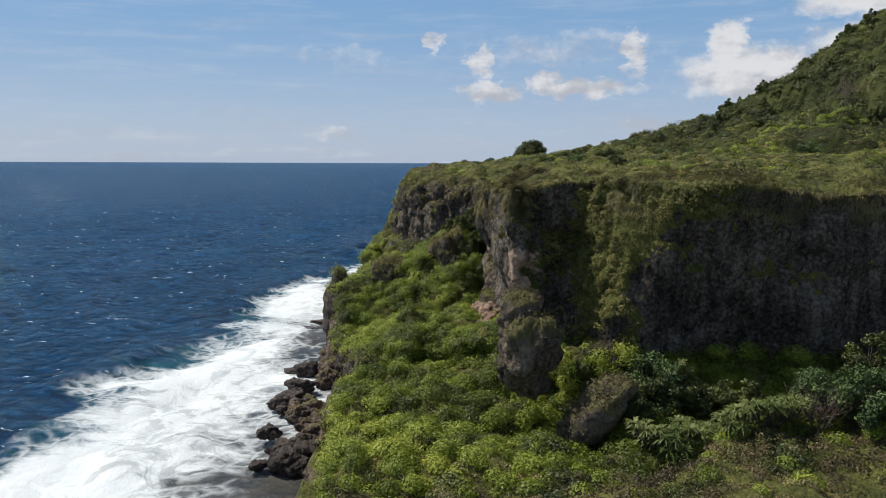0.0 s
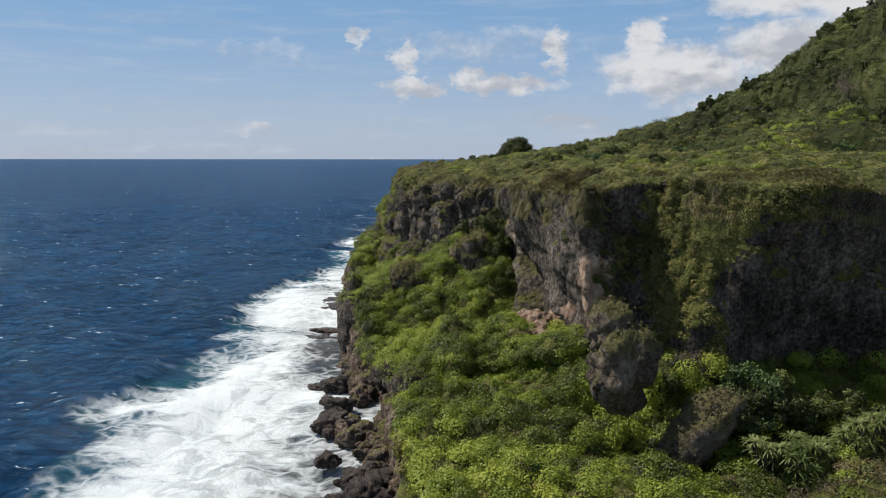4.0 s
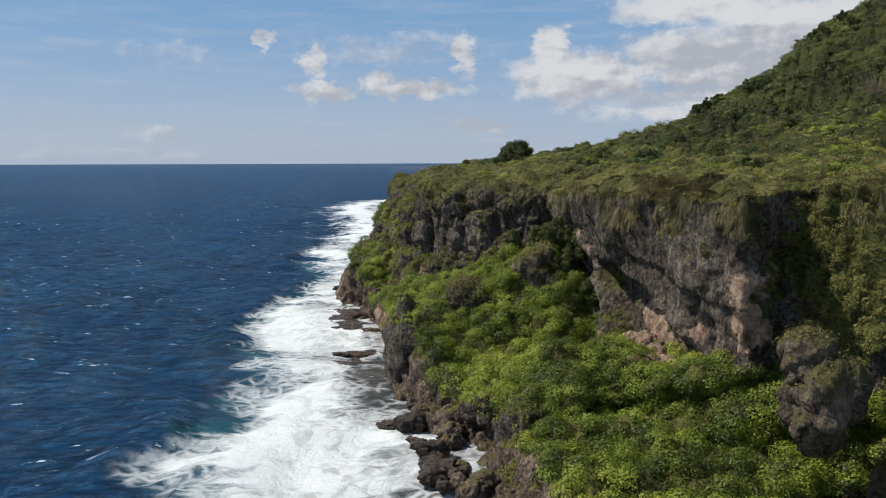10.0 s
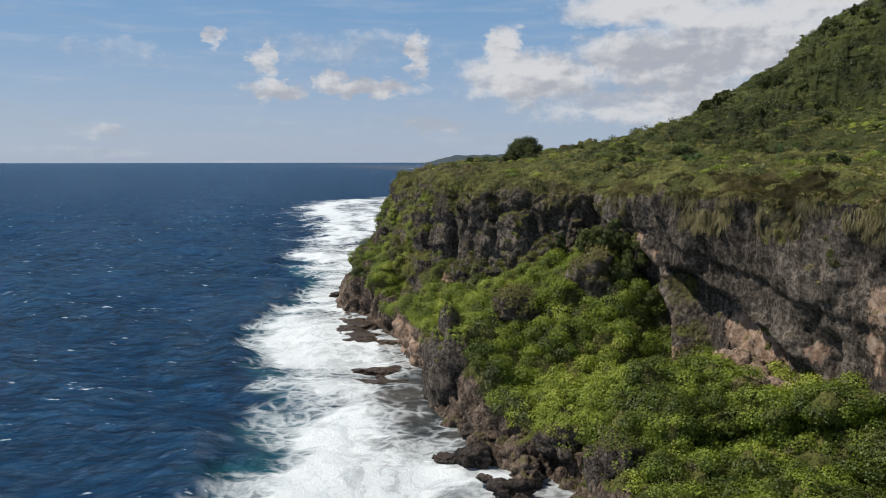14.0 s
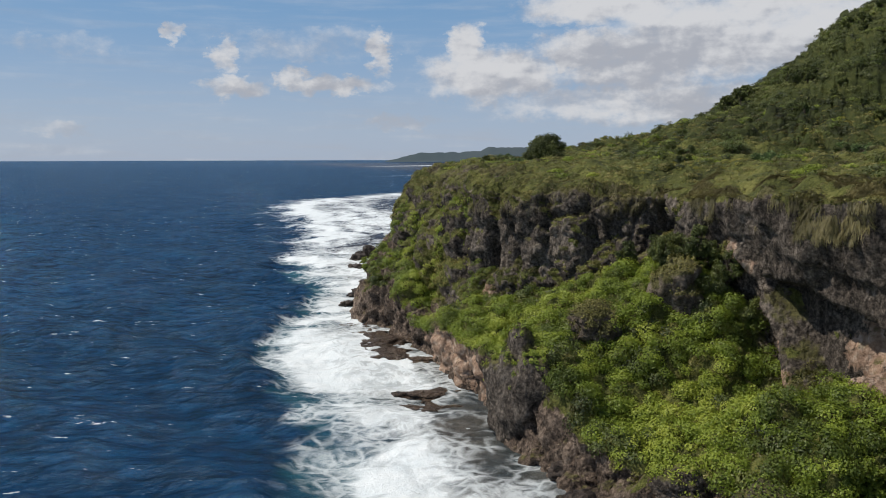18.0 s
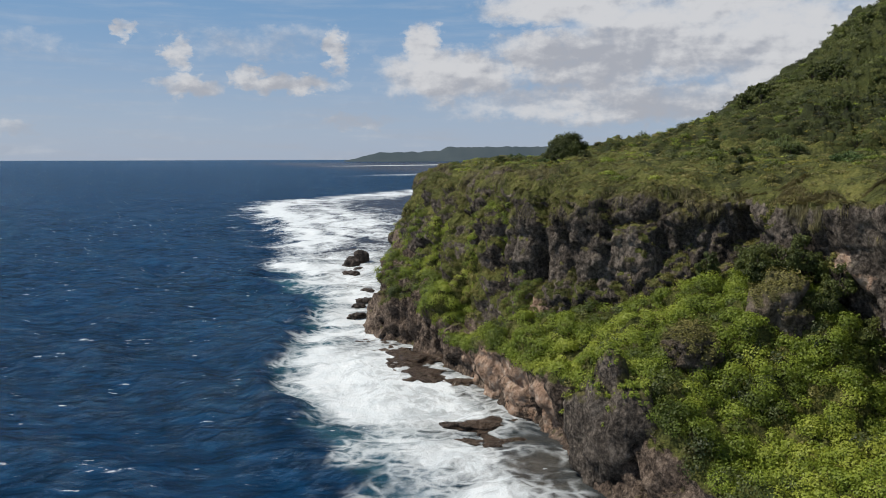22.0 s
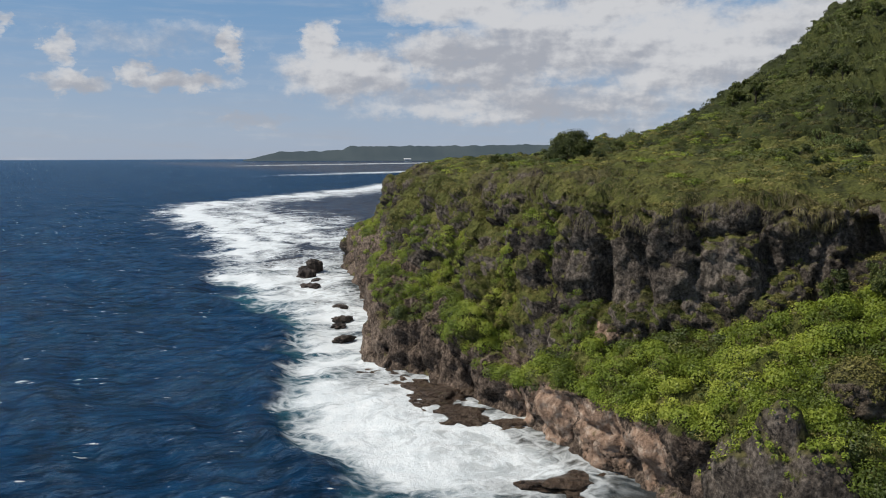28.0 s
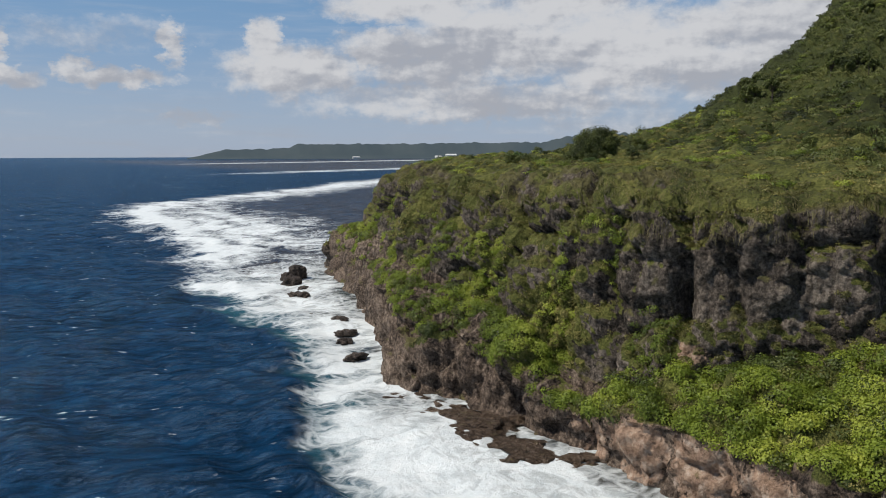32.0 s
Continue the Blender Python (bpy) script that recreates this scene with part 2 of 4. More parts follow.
def rock_material(name, dark, mid, pale, moss=0.5, gloss=0.93):
    m, net = material(name)
    p = net("NewGeometry", out=0)
    sepn = net.tree.nodes.new("ShaderNodeSeparateXYZ")
    net.tree.links.new(net("NewGeometry", out=1), sepn.inputs[0])
    big = net.noise(p, 0.28, 5.0, 0.6)
    streak = net.noise(net.scaled(p, (1.3, 1.3, 0.13)), 1.1, 5.0, 0.6)
    grit = net.noise(p, 3.2, 6.0, 0.7)
    tone = net.math("ADD", net.math("MULTIPLY", big, 0.3), net.math("ADD", net.math("MULTIPLY", streak, 0.26), net.math("MULTIPLY", grit, 0.54)))
    col = net.ramp(tone, [(0.45, dark), (0.55, mid), (0.68, pale)])
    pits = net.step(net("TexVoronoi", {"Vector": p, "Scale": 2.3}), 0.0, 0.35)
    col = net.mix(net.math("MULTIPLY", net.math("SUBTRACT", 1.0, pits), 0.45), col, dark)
    bent = net("VectorMath", {0: net.scaled(p, (1.0, 1.0, 0.45)), 1: net.scaled(net("TexNoise", {"Vector": p, "Scale": 0.5, "Detail": 6.0, "Roughness": 0.65}, out=1), (2.6, 2.6, 2.2))}, op="ADD")
    veg = net("Attribute", name="veg", out=2)
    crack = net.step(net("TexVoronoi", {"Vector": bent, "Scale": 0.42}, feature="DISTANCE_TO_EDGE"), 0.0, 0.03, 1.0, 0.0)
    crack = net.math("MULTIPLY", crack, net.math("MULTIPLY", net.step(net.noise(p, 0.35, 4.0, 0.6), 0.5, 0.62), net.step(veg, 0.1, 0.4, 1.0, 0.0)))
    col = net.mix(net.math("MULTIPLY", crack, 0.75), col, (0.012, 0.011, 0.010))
    fresh = net("Attribute", name="fresh", out=2)
    freshc = net.ramp(net.noise(p, 1.4, 6.0, 0.65), [(0.3, (0.15, 0.09, 0.06)), (0.5, (0.36, 0.245, 0.175)), (0.72, (0.55, 0.45, 0.37))])
    col = net.mix(net.step(net.math("ADD", fresh, net.math("MULTIPLY", net.math("SUBTRACT", net.noise(p, 0.8, 6.0, 0.7), 0.5), 2.2)), 0.5, 0.75), col, freshc)
    lichen = net.step(net.math("ADD", net.math("MULTIPLY", sepn.outputs[2], 0.6), net.math("MULTIPLY", net.noise(p, 0.55, 6.0, 0.65), 1.3)), 1.12 - 0.5 * moss, 1.34 - 0.5 * moss)
    mossc = net.ramp(net.noise(p, 2.2, 5.0, 0.7), [(0.3, (0.045, 0.045, 0.015)), (0.55, (0.11, 0.105, 0.035)), (0.75, (0.18, 0.155, 0.065))])
    col = net.mix(net.math("MULTIPLY", lichen, 0.85), col, mossc)
    turf = net.ramp(net.math("ADD", net.math("MULTIPLY", net.noise(p, 0.3, 5.0, 0.6), 0.55), net.math("MULTIPLY", net.noise(p, 5.5, 5.0, 0.72), 0.55)),
                    [(0.42, (0.024, 0.028, 0.008)), (0.55, (0.085, 0.095, 0.022)), (0.68, (0.18, 0.175, 0.05))])
    col = net.mix(net.step(net.math("ADD", veg, net.math("MULTIPLY", net.math("SUBTRACT", net.noise(p, 1.2, 5.0, 0.65), 0.5), 0.9)), 0.35, 0.6), col, turf)
    h = net.math("ADD", net.math("MULTIPLY", net.noise(p, 1.0, 8.0, 0.68), 1.0), net.math("MULTIPLY", net("TexVoronoi", {"Vector": net.scaled(p, (1.0, 1.0, 0.55)), "Scale": 1.7}), 0.5))
    h = net.math("ADD", h, net.math("ADD", net.math("MULTIPLY", net.noise(net.scaled(p, (1.0, 1.0, 0.3)), 4.5, 6.0, 0.7), 0.28), net.math("MULTIPLY", streak, 0.5)))
    h = net.math("SUBTRACT", h, net.math("MULTIPLY", crack, 0.5))
    finish(net, col, gloss, h, 1.0, 0.6)
    return m


def green_material(name, lo, mid, hi, scale=0.12, through_light=0.15):
    """Leaves: one tint per leaf, over patches of plants."""
    m, net = material(name)
    geo = net.tree.nodes.new("ShaderNodeNewGeometry")
    patch = net.step(net.noise(geo.outputs[0], scale, 4.0, 0.6), 0.3, 0.7)
    fine = net.noise(geo.outputs[0], scale * 6, 3.0, 0.6)
    tint = net("Attribute", name="tint", out=2)
    f = net.math("ADD", net.math("ADD", net.math("MULTIPLY", patch, 0.44), net.math("MULTIPLY", fine, 0.12)), net.math("ADD", net.math("MULTIPLY", tint, 0.32), net.math("MULTIPLY", geo.outputs["Random Per Island"], 0.12)))
    col = net.ramp(f, [(0.26, lo), (0.52, mid), (0.82, hi)])
    d = net("BsdfPrincipled", {"Base Color": col, "Roughness": 0.55, "Specular IOR Level": 0.35})
    tr = net("BsdfTranslucent", {"Color": net.mix(0.5, col, hi)})
    net("OutputMaterial", {0: net("MixShader", {0: through_light, 1: d, 2: tr})})
    return m


def turf_material(name, lo, mid, hi, scale=0.3):
    m, net = material(name)
    p = net("NewGeometry", out=0)
    f = net.math("ADD", net.math("MULTIPLY", net.noise(p, scale, 5.0, 0.6), 0.6), net.math("MULTIPLY", net.noise(p, scale * 9, 5.0, 0.7), 0.45))
    finish(net, net.ramp(f, [(0.36, lo), (0.55, mid), (0.75, hi)]), 0.95, net.noise(p, 2.5, 8.0, 0.7), 1.0, 0.5)
    return m


LEAF_BROWN = green_material("withered_leaf", (0.05, 0.04, 0.022), (0.12, 0.095, 0.045), (0.22, 0.18, 0.08))
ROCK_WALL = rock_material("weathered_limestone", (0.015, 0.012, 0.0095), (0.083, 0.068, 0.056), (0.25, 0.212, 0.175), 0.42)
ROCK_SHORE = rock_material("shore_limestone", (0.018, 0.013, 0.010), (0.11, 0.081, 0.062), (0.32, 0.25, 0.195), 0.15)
LEAF_BRIGHT = green_material("shrub_leaf", (0.055, 0.08, 0.012), (0.182, 0.243, 0.025), (0.345, 0.385, 0.056), 0.12, 0.26)
LEAF_DULL = green_material("dry_shrub_leaf", (0.042, 0.040, 0.012), (0.135, 0.128, 0.030), (0.27, 0.24, 0.075))
LEAF_YELLOW = green_material("yellow_grass", (0.09, 0.085, 0.016), (0.20, 0.195, 0.03), (0.34, 0.30, 0.07))
LEAF_HILL = green_material("hill_scrub_leaf", (0.010, 0.015, 0.004), (0.055, 0.071, 0.013), (0.15, 0.16, 0.042))
LEAF_HILL_BRIGHT = green_material("hill_shrub_leaf", (0.026, 0.04, 0.008), (0.095, 0.13, 0.018), (0.2, 0.23, 0.04))
LEAF_DARK = green_material("tree_leaf", (0.024, 0.037, 0.010), (0.075, 0.097, 0.02), (0.155, 0.17, 0.04), 0.3)
LEAF_SHRUB = green_material("broad_shrub_leaf", (0.02, 0.04, 0.012), (0.075, 0.125, 0.035), (0.17, 0.235, 0.075), 0.3)
GRASS = green_material("dry_grass", (0.05, 0.045, 0.017), (0.125, 0.11, 0.042), (0.24, 0.205, 0.085), 0.25)


def sea_material():
    m, net = material("sea_water")
    p = net("NewGeometry", out=0)
    lean = net("VectorRotate", {"Vector": p, "Axis": (0.0, 0.0, 1.0), "Angle": 0.35})      # crests run a little askew of the shore
    foam_in, shallow = net("Attribute", name="foam", out=2), net("Attribute", name="shallow", out=2)
    warp = net("VectorMath", {0: p, 1: net.scaled(net("TexNoise", {"Vector": p, "Scale": 0.22, "Detail": 3.0}, out=1), (3.0, 5.0, 0.0))}, op="ADD")
    a = net.noise(net.scaled(warp, (0.6, 1.0, 1.0)), 0.16, 7.0, 0.62)
    lace = net("TexVoronoi", {"Vector": warp, "Scale": 0.55}, feature="DISTANCE_TO_EDGE")
    lines = net.step(net.math("ADD", lace, net.math("MULTIPLY", net.noise(p, 1.3, 5.0, 0.7), 0.5)), 0.22, 0.52, 1.0, 0.0)
    swirl = net.noise(net.scaled(warp, (0.42, 1.0, 1.0)), 0.55, 8.0, 0.68, 0.6)
    body = net.step(net.math("ADD", foam_in, net.math("ADD", net.math("MULTIPLY", net.math("SUBTRACT", a, 0.5), 1.7), net.math("MULTIPLY", net.math("SUBTRACT", swirl, 0.5), 1.15))), 0.32, 0.84)
    thin = net.step(net.noise(net.scaled(warp, (0.75, 0.5, 1.0)), 0.5, 7.0, 0.66, 0.9), 0.47, 0.6)          # gaps where the reef shows through
    body = net.math("MULTIPLY", body, net.math("SUBTRACT", 1.0, net.math("MULTIPLY", net.math("MULTIPLY", thin, net("Attribute", name="reef", out=2)), 0.6)))
    edge = net.math("MULTIPLY", net.step(net.math("ADD", foam_in, net.math("MULTIPLY", net.math("SUBTRACT", a, 0.5), 2.0)), 0.1, 0.5), net.math("MULTIPLY", net.math("MULTIPLY", lines, 0.7), net.step(foam_in, 0.03, 0.25)))
    caps = net.math("MULTIPLY", net.step(net.noise(net.scaled(lean, (0.55, 1.5, 1.0)), 0.34, 8.0, 0.68), 0.70, 0.735), net.step(net.noise(p, 0.03, 2.0), 0.44, 0.6))
    # bright and dim faces of the wavelets, painted into the water colour
    chop_shade = net.step(net.noise(net.scaled(lean, (0.5, 1.3, 1.0)), 0.5, 6.0, 0.66, 0.7), 0.36, 0.66)
    # sun glints on the crests, painted as small white specks
    glint_flecks = net.step(net.noise(net.scaled(lean, (0.45, 1.2, 1.0)), 0.75, 4.0, 0.6), 0.645, 0.685)
    glint_flecks = net.math("MULTIPLY", glint_flecks, net.step(chop_shade, 0.55, 0.9))
    # surf, whitecaps and the painted glints share one white mask
    foam = net.math("MAXIMUM", net.math("MAXIMUM", body, edge), net.math("MAXIMUM", net.math("MULTIPLY", caps, 0.75), net.math("MULTIPLY", glint_flecks, 0.75)))
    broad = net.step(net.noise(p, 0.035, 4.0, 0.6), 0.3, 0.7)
    deep = net.mix(net.math("ADD", net.math("MULTIPLY", chop_shade, 0.72), net.math("MULTIPLY", broad, 0.28)), (0.0008, 0.0085, 0.022), (0.0042, 0.041, 0.106))
    milky = net.step(net.math("ADD", shallow, net.math("MULTIPLY", net.math("SUBTRACT", net.noise(p, 0.07, 5.0), 0.5), 0.8)), 0.35, 1.0)
    col = net.mix(milky, deep, (0.022, 0.10, 0.125))
    col = net.mix(net("Attribute", name="reef", out=2), col, net.ramp(net.noise(p, 0.2, 6.0, 0.65), [(0.35, (0.038, 0.032, 0.025)), (0.5, (0.088, 0.068, 0.049)), (0.68, (0.16, 0.128, 0.095))]))
    h = net.math("ADD", net.math("MULTIPLY", net.noise(net.scaled(lean, (0.5, 1.3, 1.0)), 0.5, 6.0, 0.66, 0.7), 1.0), net.math("MULTIPLY", net.noise(net.scaled(lean, (0.6, 1.2, 1.0)), 1.8, 4.0, 0.62), 0.22))
    bump = net("Bump", {"Height": h, "Strength": 1.0, "Distance": 1.2})
    skin = net("BsdfGlossy", {"Color": (0.66, 0.84, 1.0), "Roughness": 0.09, "Normal": bump})
    gloss = net.math("MINIMUM", net.math("MULTIPLY", net("Fresnel", {"IOR": 1.33, "Normal": bump}), 0.8), 0.38)
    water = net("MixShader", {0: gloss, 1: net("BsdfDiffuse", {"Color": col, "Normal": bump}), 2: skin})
    white = net("BsdfPrincipled", {"Base Color": net.mix(net.noise(p, 0.5, 6.0, 0.7), (0.50, 0.58, 0.62), (0.82, 0.84, 0.85)), "Roughness": 0.8, "Normal": net("Bump", {"Height": net.noise(p, 0.9, 8.0, 0.7), "Strength": 0.7, "Distance": 0.5})})
    net("OutputMaterial", {0: net("MixShader", {0: foam, 1: water, 2: white})})
    return m


SEA = sea_material()

# ---------------------------------------------------------------- the coast: four lines, near to far
SHORE = [(-15, -80), (-13, 0), (-12, 45), (-12.5, 56), (-13.5, 63), (-14.5, 68), (-15, 72), (-15, 76), (-15, 79), (-14.8, 84), (-14.4, 89), (-14.2, 96),
         (-12.2, 106), (-11.8, 115), (-11.8, 122), (-12.0, 129), (-13.2, 140), (-15.2, 150), (-8.2, 169), (2.8, 200), (15, 240), (40, 262), (110, 290)]
BROW = [(-8, -80, 4), (-8, 0, 3), (-8, 45, 2.2), (-9.3, 57, 2.2), (-9.3, 63, 2.2), (-9.3, 68, 2.4), (-8.2, 72, 2.6), (-7.5, 75.5, 2.8), (-9, 78.5, 2.8), (-12.0, 83, 2.8),
        (-12.6, 88, 3.5), (-13.2, 96, 6.4), (-12.6, 105.5, 5.2), (-12.6, 115, 5.0), (-12.8, 122, 4.0), (-12.8, 129, 3.3), (-13.0, 140, 6.0), (-12.8, 151, 5.8),
        (-6.2, 169, 6.6), (5.0, 199, 6.5), (17, 238, 5), (42, 258, 5), (112, 286, 5)]
FOOT = [(120, -80, 9), (85, 20, 9), (50, 54, 8.5), (38, 60.5, 8), (28, 62.2, 7.8), (19, 62.8, 7.8), (13.2, 60.2, 7.5), (9.8, 67.0, 8.5), (6.4, 65.6, 8.8), (5.2, 76, 7.2),
        (4.9, 84.5, 5.4), (6.2, 95, 12.5), (4.6, 102, 13.6), (0, 107.5, 10.4), (-5, 116.5, 7.2), (-9.2, 126, 5.0), (-10.8, 137, 8.0), (-9.9, 150, 10.8), (-4.2, 168, 11.2),
        (6, 197, 11), (22, 232, 7), (50, 252, 9), (118, 278, 9)]
EDGE = [(125, -75, 21), (90, 25, 21.5), (52, 57, 20.5), (38, 60, 20.5), (29, 61, 20.7), (19.5, 61, 21), (13.8, 66.5, 21.3), (10.5, 69, 21), (5.8, 65.6, 20.5), (4.6, 76, 20.3),
        (4.2, 86, 20), (4.5, 96, 19.4), (5, 104, 19.2), (1, 108.5, 19.5), (-4.3, 118, 19.6), (-6.0, 127.5, 19.5), (-6.0, 138, 19.6), (-4.6, 152, 19.6), (-1.4, 168, 19.4),
        (8, 196, 19), (24, 226, 16), (52, 246, 17), (120, 272, 18)]
STEPS = [8, 14, 20, 20, 22, 22, 24, 20, 32, 36, 36, 38, 34, 34, 36, 38, 44, 44, 50, 44, 24, 12]   # rows between the stations
FLAT = [1, 1.5, 2.5, 3, 3, 3, 3, 3, 3, 2.6, 1.8, 0.8, 0.8, 0.8, 0.8, 0.8, 0.8, 0.8, 0.8, 1, 1, 1, 1]   # how late the shore rock rises


def line(points):
    """A smooth line through the stations (Catmull-Rom)."""
    p = np.array([(*q, -1.6) if len(q) == 2 else q for q in points], float)
    p = np.vstack([2 * p[0] - p[1], p, 2 * p[-1] - p[-2]])
    out = []
    for k, n in enumerate(STEPS):
        a, b, c, d = p[k:k + 4]
        t = (np.arange(n) / n)[:, None]
        out.append(0.5 * (2 * b + (c - a) * t + (2 * a - 5 * b + 4 * c - d) * t ** 2 + (3 * b - a - 3 * c + d) * t ** 3) * 0.6 + 0.4 * (b + (c - b) * t))
    return np.vstack(out + [p[-2:-1]])


shore, brow, foot, edge = line(SHORE), line(BROW), line(FOOT), line(EDGE)
station = np.concatenate([k + np.arange(n) / n for k, n in enumerate(STEPS)] + [[len(STEPS)]])
NS = len(shore)
RISE = ([0, 4, 10, 20, 30, 45, 55, 65, 75, 85, 100, 130, 180, 300], [19.0, 20.8, 22.0, 23.0, 24.0, 27.2, 30.5, 35.5, 42.6, 50.6, 60, 68, 72, 76])


def inland(x, y):
    """Distance to the cliff's edge."""
    best = np.full(np.shape(x), 1e9)
    for a, b in zip(edge[:-1:6], edge[6::6]):
        d = b[:2] - a[:2]
        t = np.clip(((x - a[0]) * d[0] + (y - a[1]) * d[1]) / (d @ d), 0, 1)
        best = np.minimum(best, np.hypot(x - a[0] - t * d[0], y - a[1] - t * d[1]))
    return np.maximum(best - 0.55 * np.maximum(0, y - 172), np.minimum(best, 14.0))


def ground_z(x, y):
    """The plateau's height."""
    return float(np.interp(inland(np.array([x]), np.array([y])), *RISE)[0])


def between(a, b, n, power=None, platform=True):
    t = (np.arange(n) / n)[None, :, None]
    g = a[:, None] * (1 - t) + b[:, None] * t
    if power is not None:
        g[..., 2] = a[:, None, 2] + (b - a)[:, None, 2] * t[..., 0] ** power[:, None]
        if not platform:
            return g
        low = np.minimum(g[..., 2], -1.6 + 2.3 * smooth(t[..., 0], 0.0, 0.12))
        g[..., 2] = np.where(power[:, None] > 1.2, np.maximum(g[..., 2], low), g[..., 2])
    return g


A_N, B_N, C_N = 24, 64, 50
rise_u = np.concatenate([np.linspace(0, 40, 110), 40 + np.linspace(0, 1, 60)[1:] ** 1.4 * 175])
bearing = np.radians(np.interp(station, [0, 9, 17, 20, 22], [45, 45, 30, 16, 8]))
top = np.repeat(edge[:, None], len(rise_u), 1)
top[..., 0] += rise_u[None] * np.cos(bearing)[:, None]
top[..., 1] += rise_u[None] * np.sin(bearing)[:, None]
u = inland(top[..., 0], top[..., 1])
top[..., 2] = np.interp(u, *RISE) + (edge[:, None, 2] - 19.0) * np.exp(-u / 5.0)
land = np.concatenate([between(shore, brow, A_N, np.interp(station, range(23), FLAT)), between(brow, foot, B_N, np.interp(station, [0, 5.5, 7.5, 9, 22], [2.0, 2.0, 1.6, 1.0, 1.0]), False), between(foot, edge, C_N), top], 1)
NV = land.shape[1]
v_index = np.arange(NV)
iA, iB, iC = A_N, A_N + B_N, A_N + B_N + C_N
land[:, iA:iB, 2] += (np.sin((v_index[iA:iB] - iA) / B_N * np.pi) * 0.5)[None]      # the bench bellies a little
normal = grid_normals(land)
if normal[NS // 2, iC + 60, 2] < 0:
    normal = -normal
far_face = smooth(station, 13.9, 15.1)[:, None] * np.ones((1, NV))                       # past the bench the face falls straight to the sea
on_bench = smooth(v_index, iA - 1, iA + 6) * (1 - smooth(v_index, iB - 6, iB + 2))
on_wall = smooth(v_index, iB - 5, iB + 3) * (1 - smooth(v_index, iC - 1, iC + 8))
on_shore = 1 - smooth(v_index, iA + 1, iA + 6)
rocky = on_shore * (0.3 + 0.45 * smooth(v_index, 0, 6)) + on_wall
leafy = on_bench * 1.25 + smooth(v_index, iC - 2, iC + 8) * 0.62 + smooth(v_index, iC + 80, iC + 120) * 0.7
rim_rock = far_face * (smooth(v_index, iC - 1, iC + 8) * (1 - smooth(v_index, iC + 10, iC + 34)))[None]
rocky = rocky[None] + far_face * on_bench * 0.9 + rim_rock * 0.8
leafy = leafy[None] * (1 - 0.6 * far_face * on_bench)
near_wall = smooth(station, 7.6, 8.2) * (1 - smooth(station, 11.3, 12.2))               # one smooth sheer sheet of rock
alcove = 1 - smooth(station, 5.6, 6.4)
squash = land * np.array((1, 1, 0.75))
d1, d2, who = cells(squash / 4.2, 3)
e1, e2, whoe = cells(squash / 1.7 + 7, 5)
f1, f2, whof = cells(squash / 0.8 + 3, 6)
blocks = (who - 0.5) * 1.5 + np.minimum(d2 - d1, 0.25) * 2.4 + (whoe - 0.5) * 0.6 + np.minimum(e2 - e1, 0.2) * 1.6 - 0.5 + (whof - 0.5) * 0.34 + np.minimum(f2 - f1, 0.18) * 0.7 - 0.12
rough = blocks * (1 - 0.72 * (near_wall + alcove)[:, None] * on_wall[None]) + fbm(squash / 6.0, 5, 0.5, 2) * 0.9
gully = -2.3 * (1 - smooth(np.abs(vnoise(np.stack([station * 1.9, station * 0, station * 0], -1), 77)), 0.0, 0.3)) * smooth(station, 13, 15)
height = (v_index - iB) / C_N
lip = (smooth(height, 0.62, 0.86) * (1 - smooth(height, 0.95, 1.1)) * 0.9 - smooth(height, 0.2, 0.4) * (1 - smooth(height, 0.5, 0.75)) * 0.5)[None] * (smooth(station, 8.5, 9.5) * (1 - smooth(station, 14.2, 15.2)))[:, None]
tread = land[..., 2] / 3.1 + 0.6 * fbm(land / 8.0, 2, 0.5, 71)
steps = (tread - np.floor(tread) - 0.5) * 0.35 * smooth(station, 13.5, 15)[:, None]
g1, g2, whog = cells(land / np.array((6.5, 6.5, 9.0)), 13)
buttress = (1 - g1) * 2.4 + (whog - 0.5) * 1.6 + np.minimum(g2 - g1, 0.2) * 3.0 - 1.6
rough = rough * (1 - 0.4 * far_face) + buttress * far_face + 0.5 * gully[:, None] + lip * (0.7 + 0.6 * fbm(land / 5.0, 2, 0.5, 72)) * (1 - 0.6 * near_wall)[:, None] - steps
undercut = -0.55 * np.exp(-((land[..., 2] - 0.9) / 0.8) ** 2) * smooth(station, 8.8, 9.8)[:, None] * on_shore[None] / (rocky + 0.05)
flutes = fbm(land * np.array((1.1, 1.1, 0.3)), 4, 0.6, 73) * 0.22
seam = land[..., 2] - (15.3 - (83.2 - land[..., 1]) * 0.17)
slab = (-0.45 * smooth(-seam, 0.0, 0.3) * (1 - smooth(-seam, 2.0, 4.5)) - 0.3 * np.exp(-(seam / 0.16) ** 2)) * smooth(land[..., 1], 65, 67) * (1 - smooth(land[..., 1], 84, 87))
notch = -2.2 * np.exp(-((station - 12.02) / 0.11) ** 2)[:, None] * (smooth(height, 0.4, 0.6) * (1 - smooth(height, 0.96, 1.02)))[None]           # a dark cleft under the brow
notch = notch - 1.3 * np.exp(-((station - 14.42) / 0.045) ** 2)[:, None] * (smooth(height, 0.1, 0.25) * (1 - smooth(height, 0.55, 0.62)))[None]
rough = rough + notch + undercut + flutes * (near_wall + 0.7 * alcove)[:, None] + slab * near_wall[:, None]
m1, _, whom = cells(land / np.array((2.4, 2.4, 5.0)), 9)
n1, _, _ = cells(land / np.array((0.8, 0.8, 2.0)), 19)
mounds = (1 - m1) * (0.5 + 1.5 * whom) + (1 - n1) * 0.45 + fbm(land / 6.0, 3, 0.5, 8) * 0.95 - 0.6
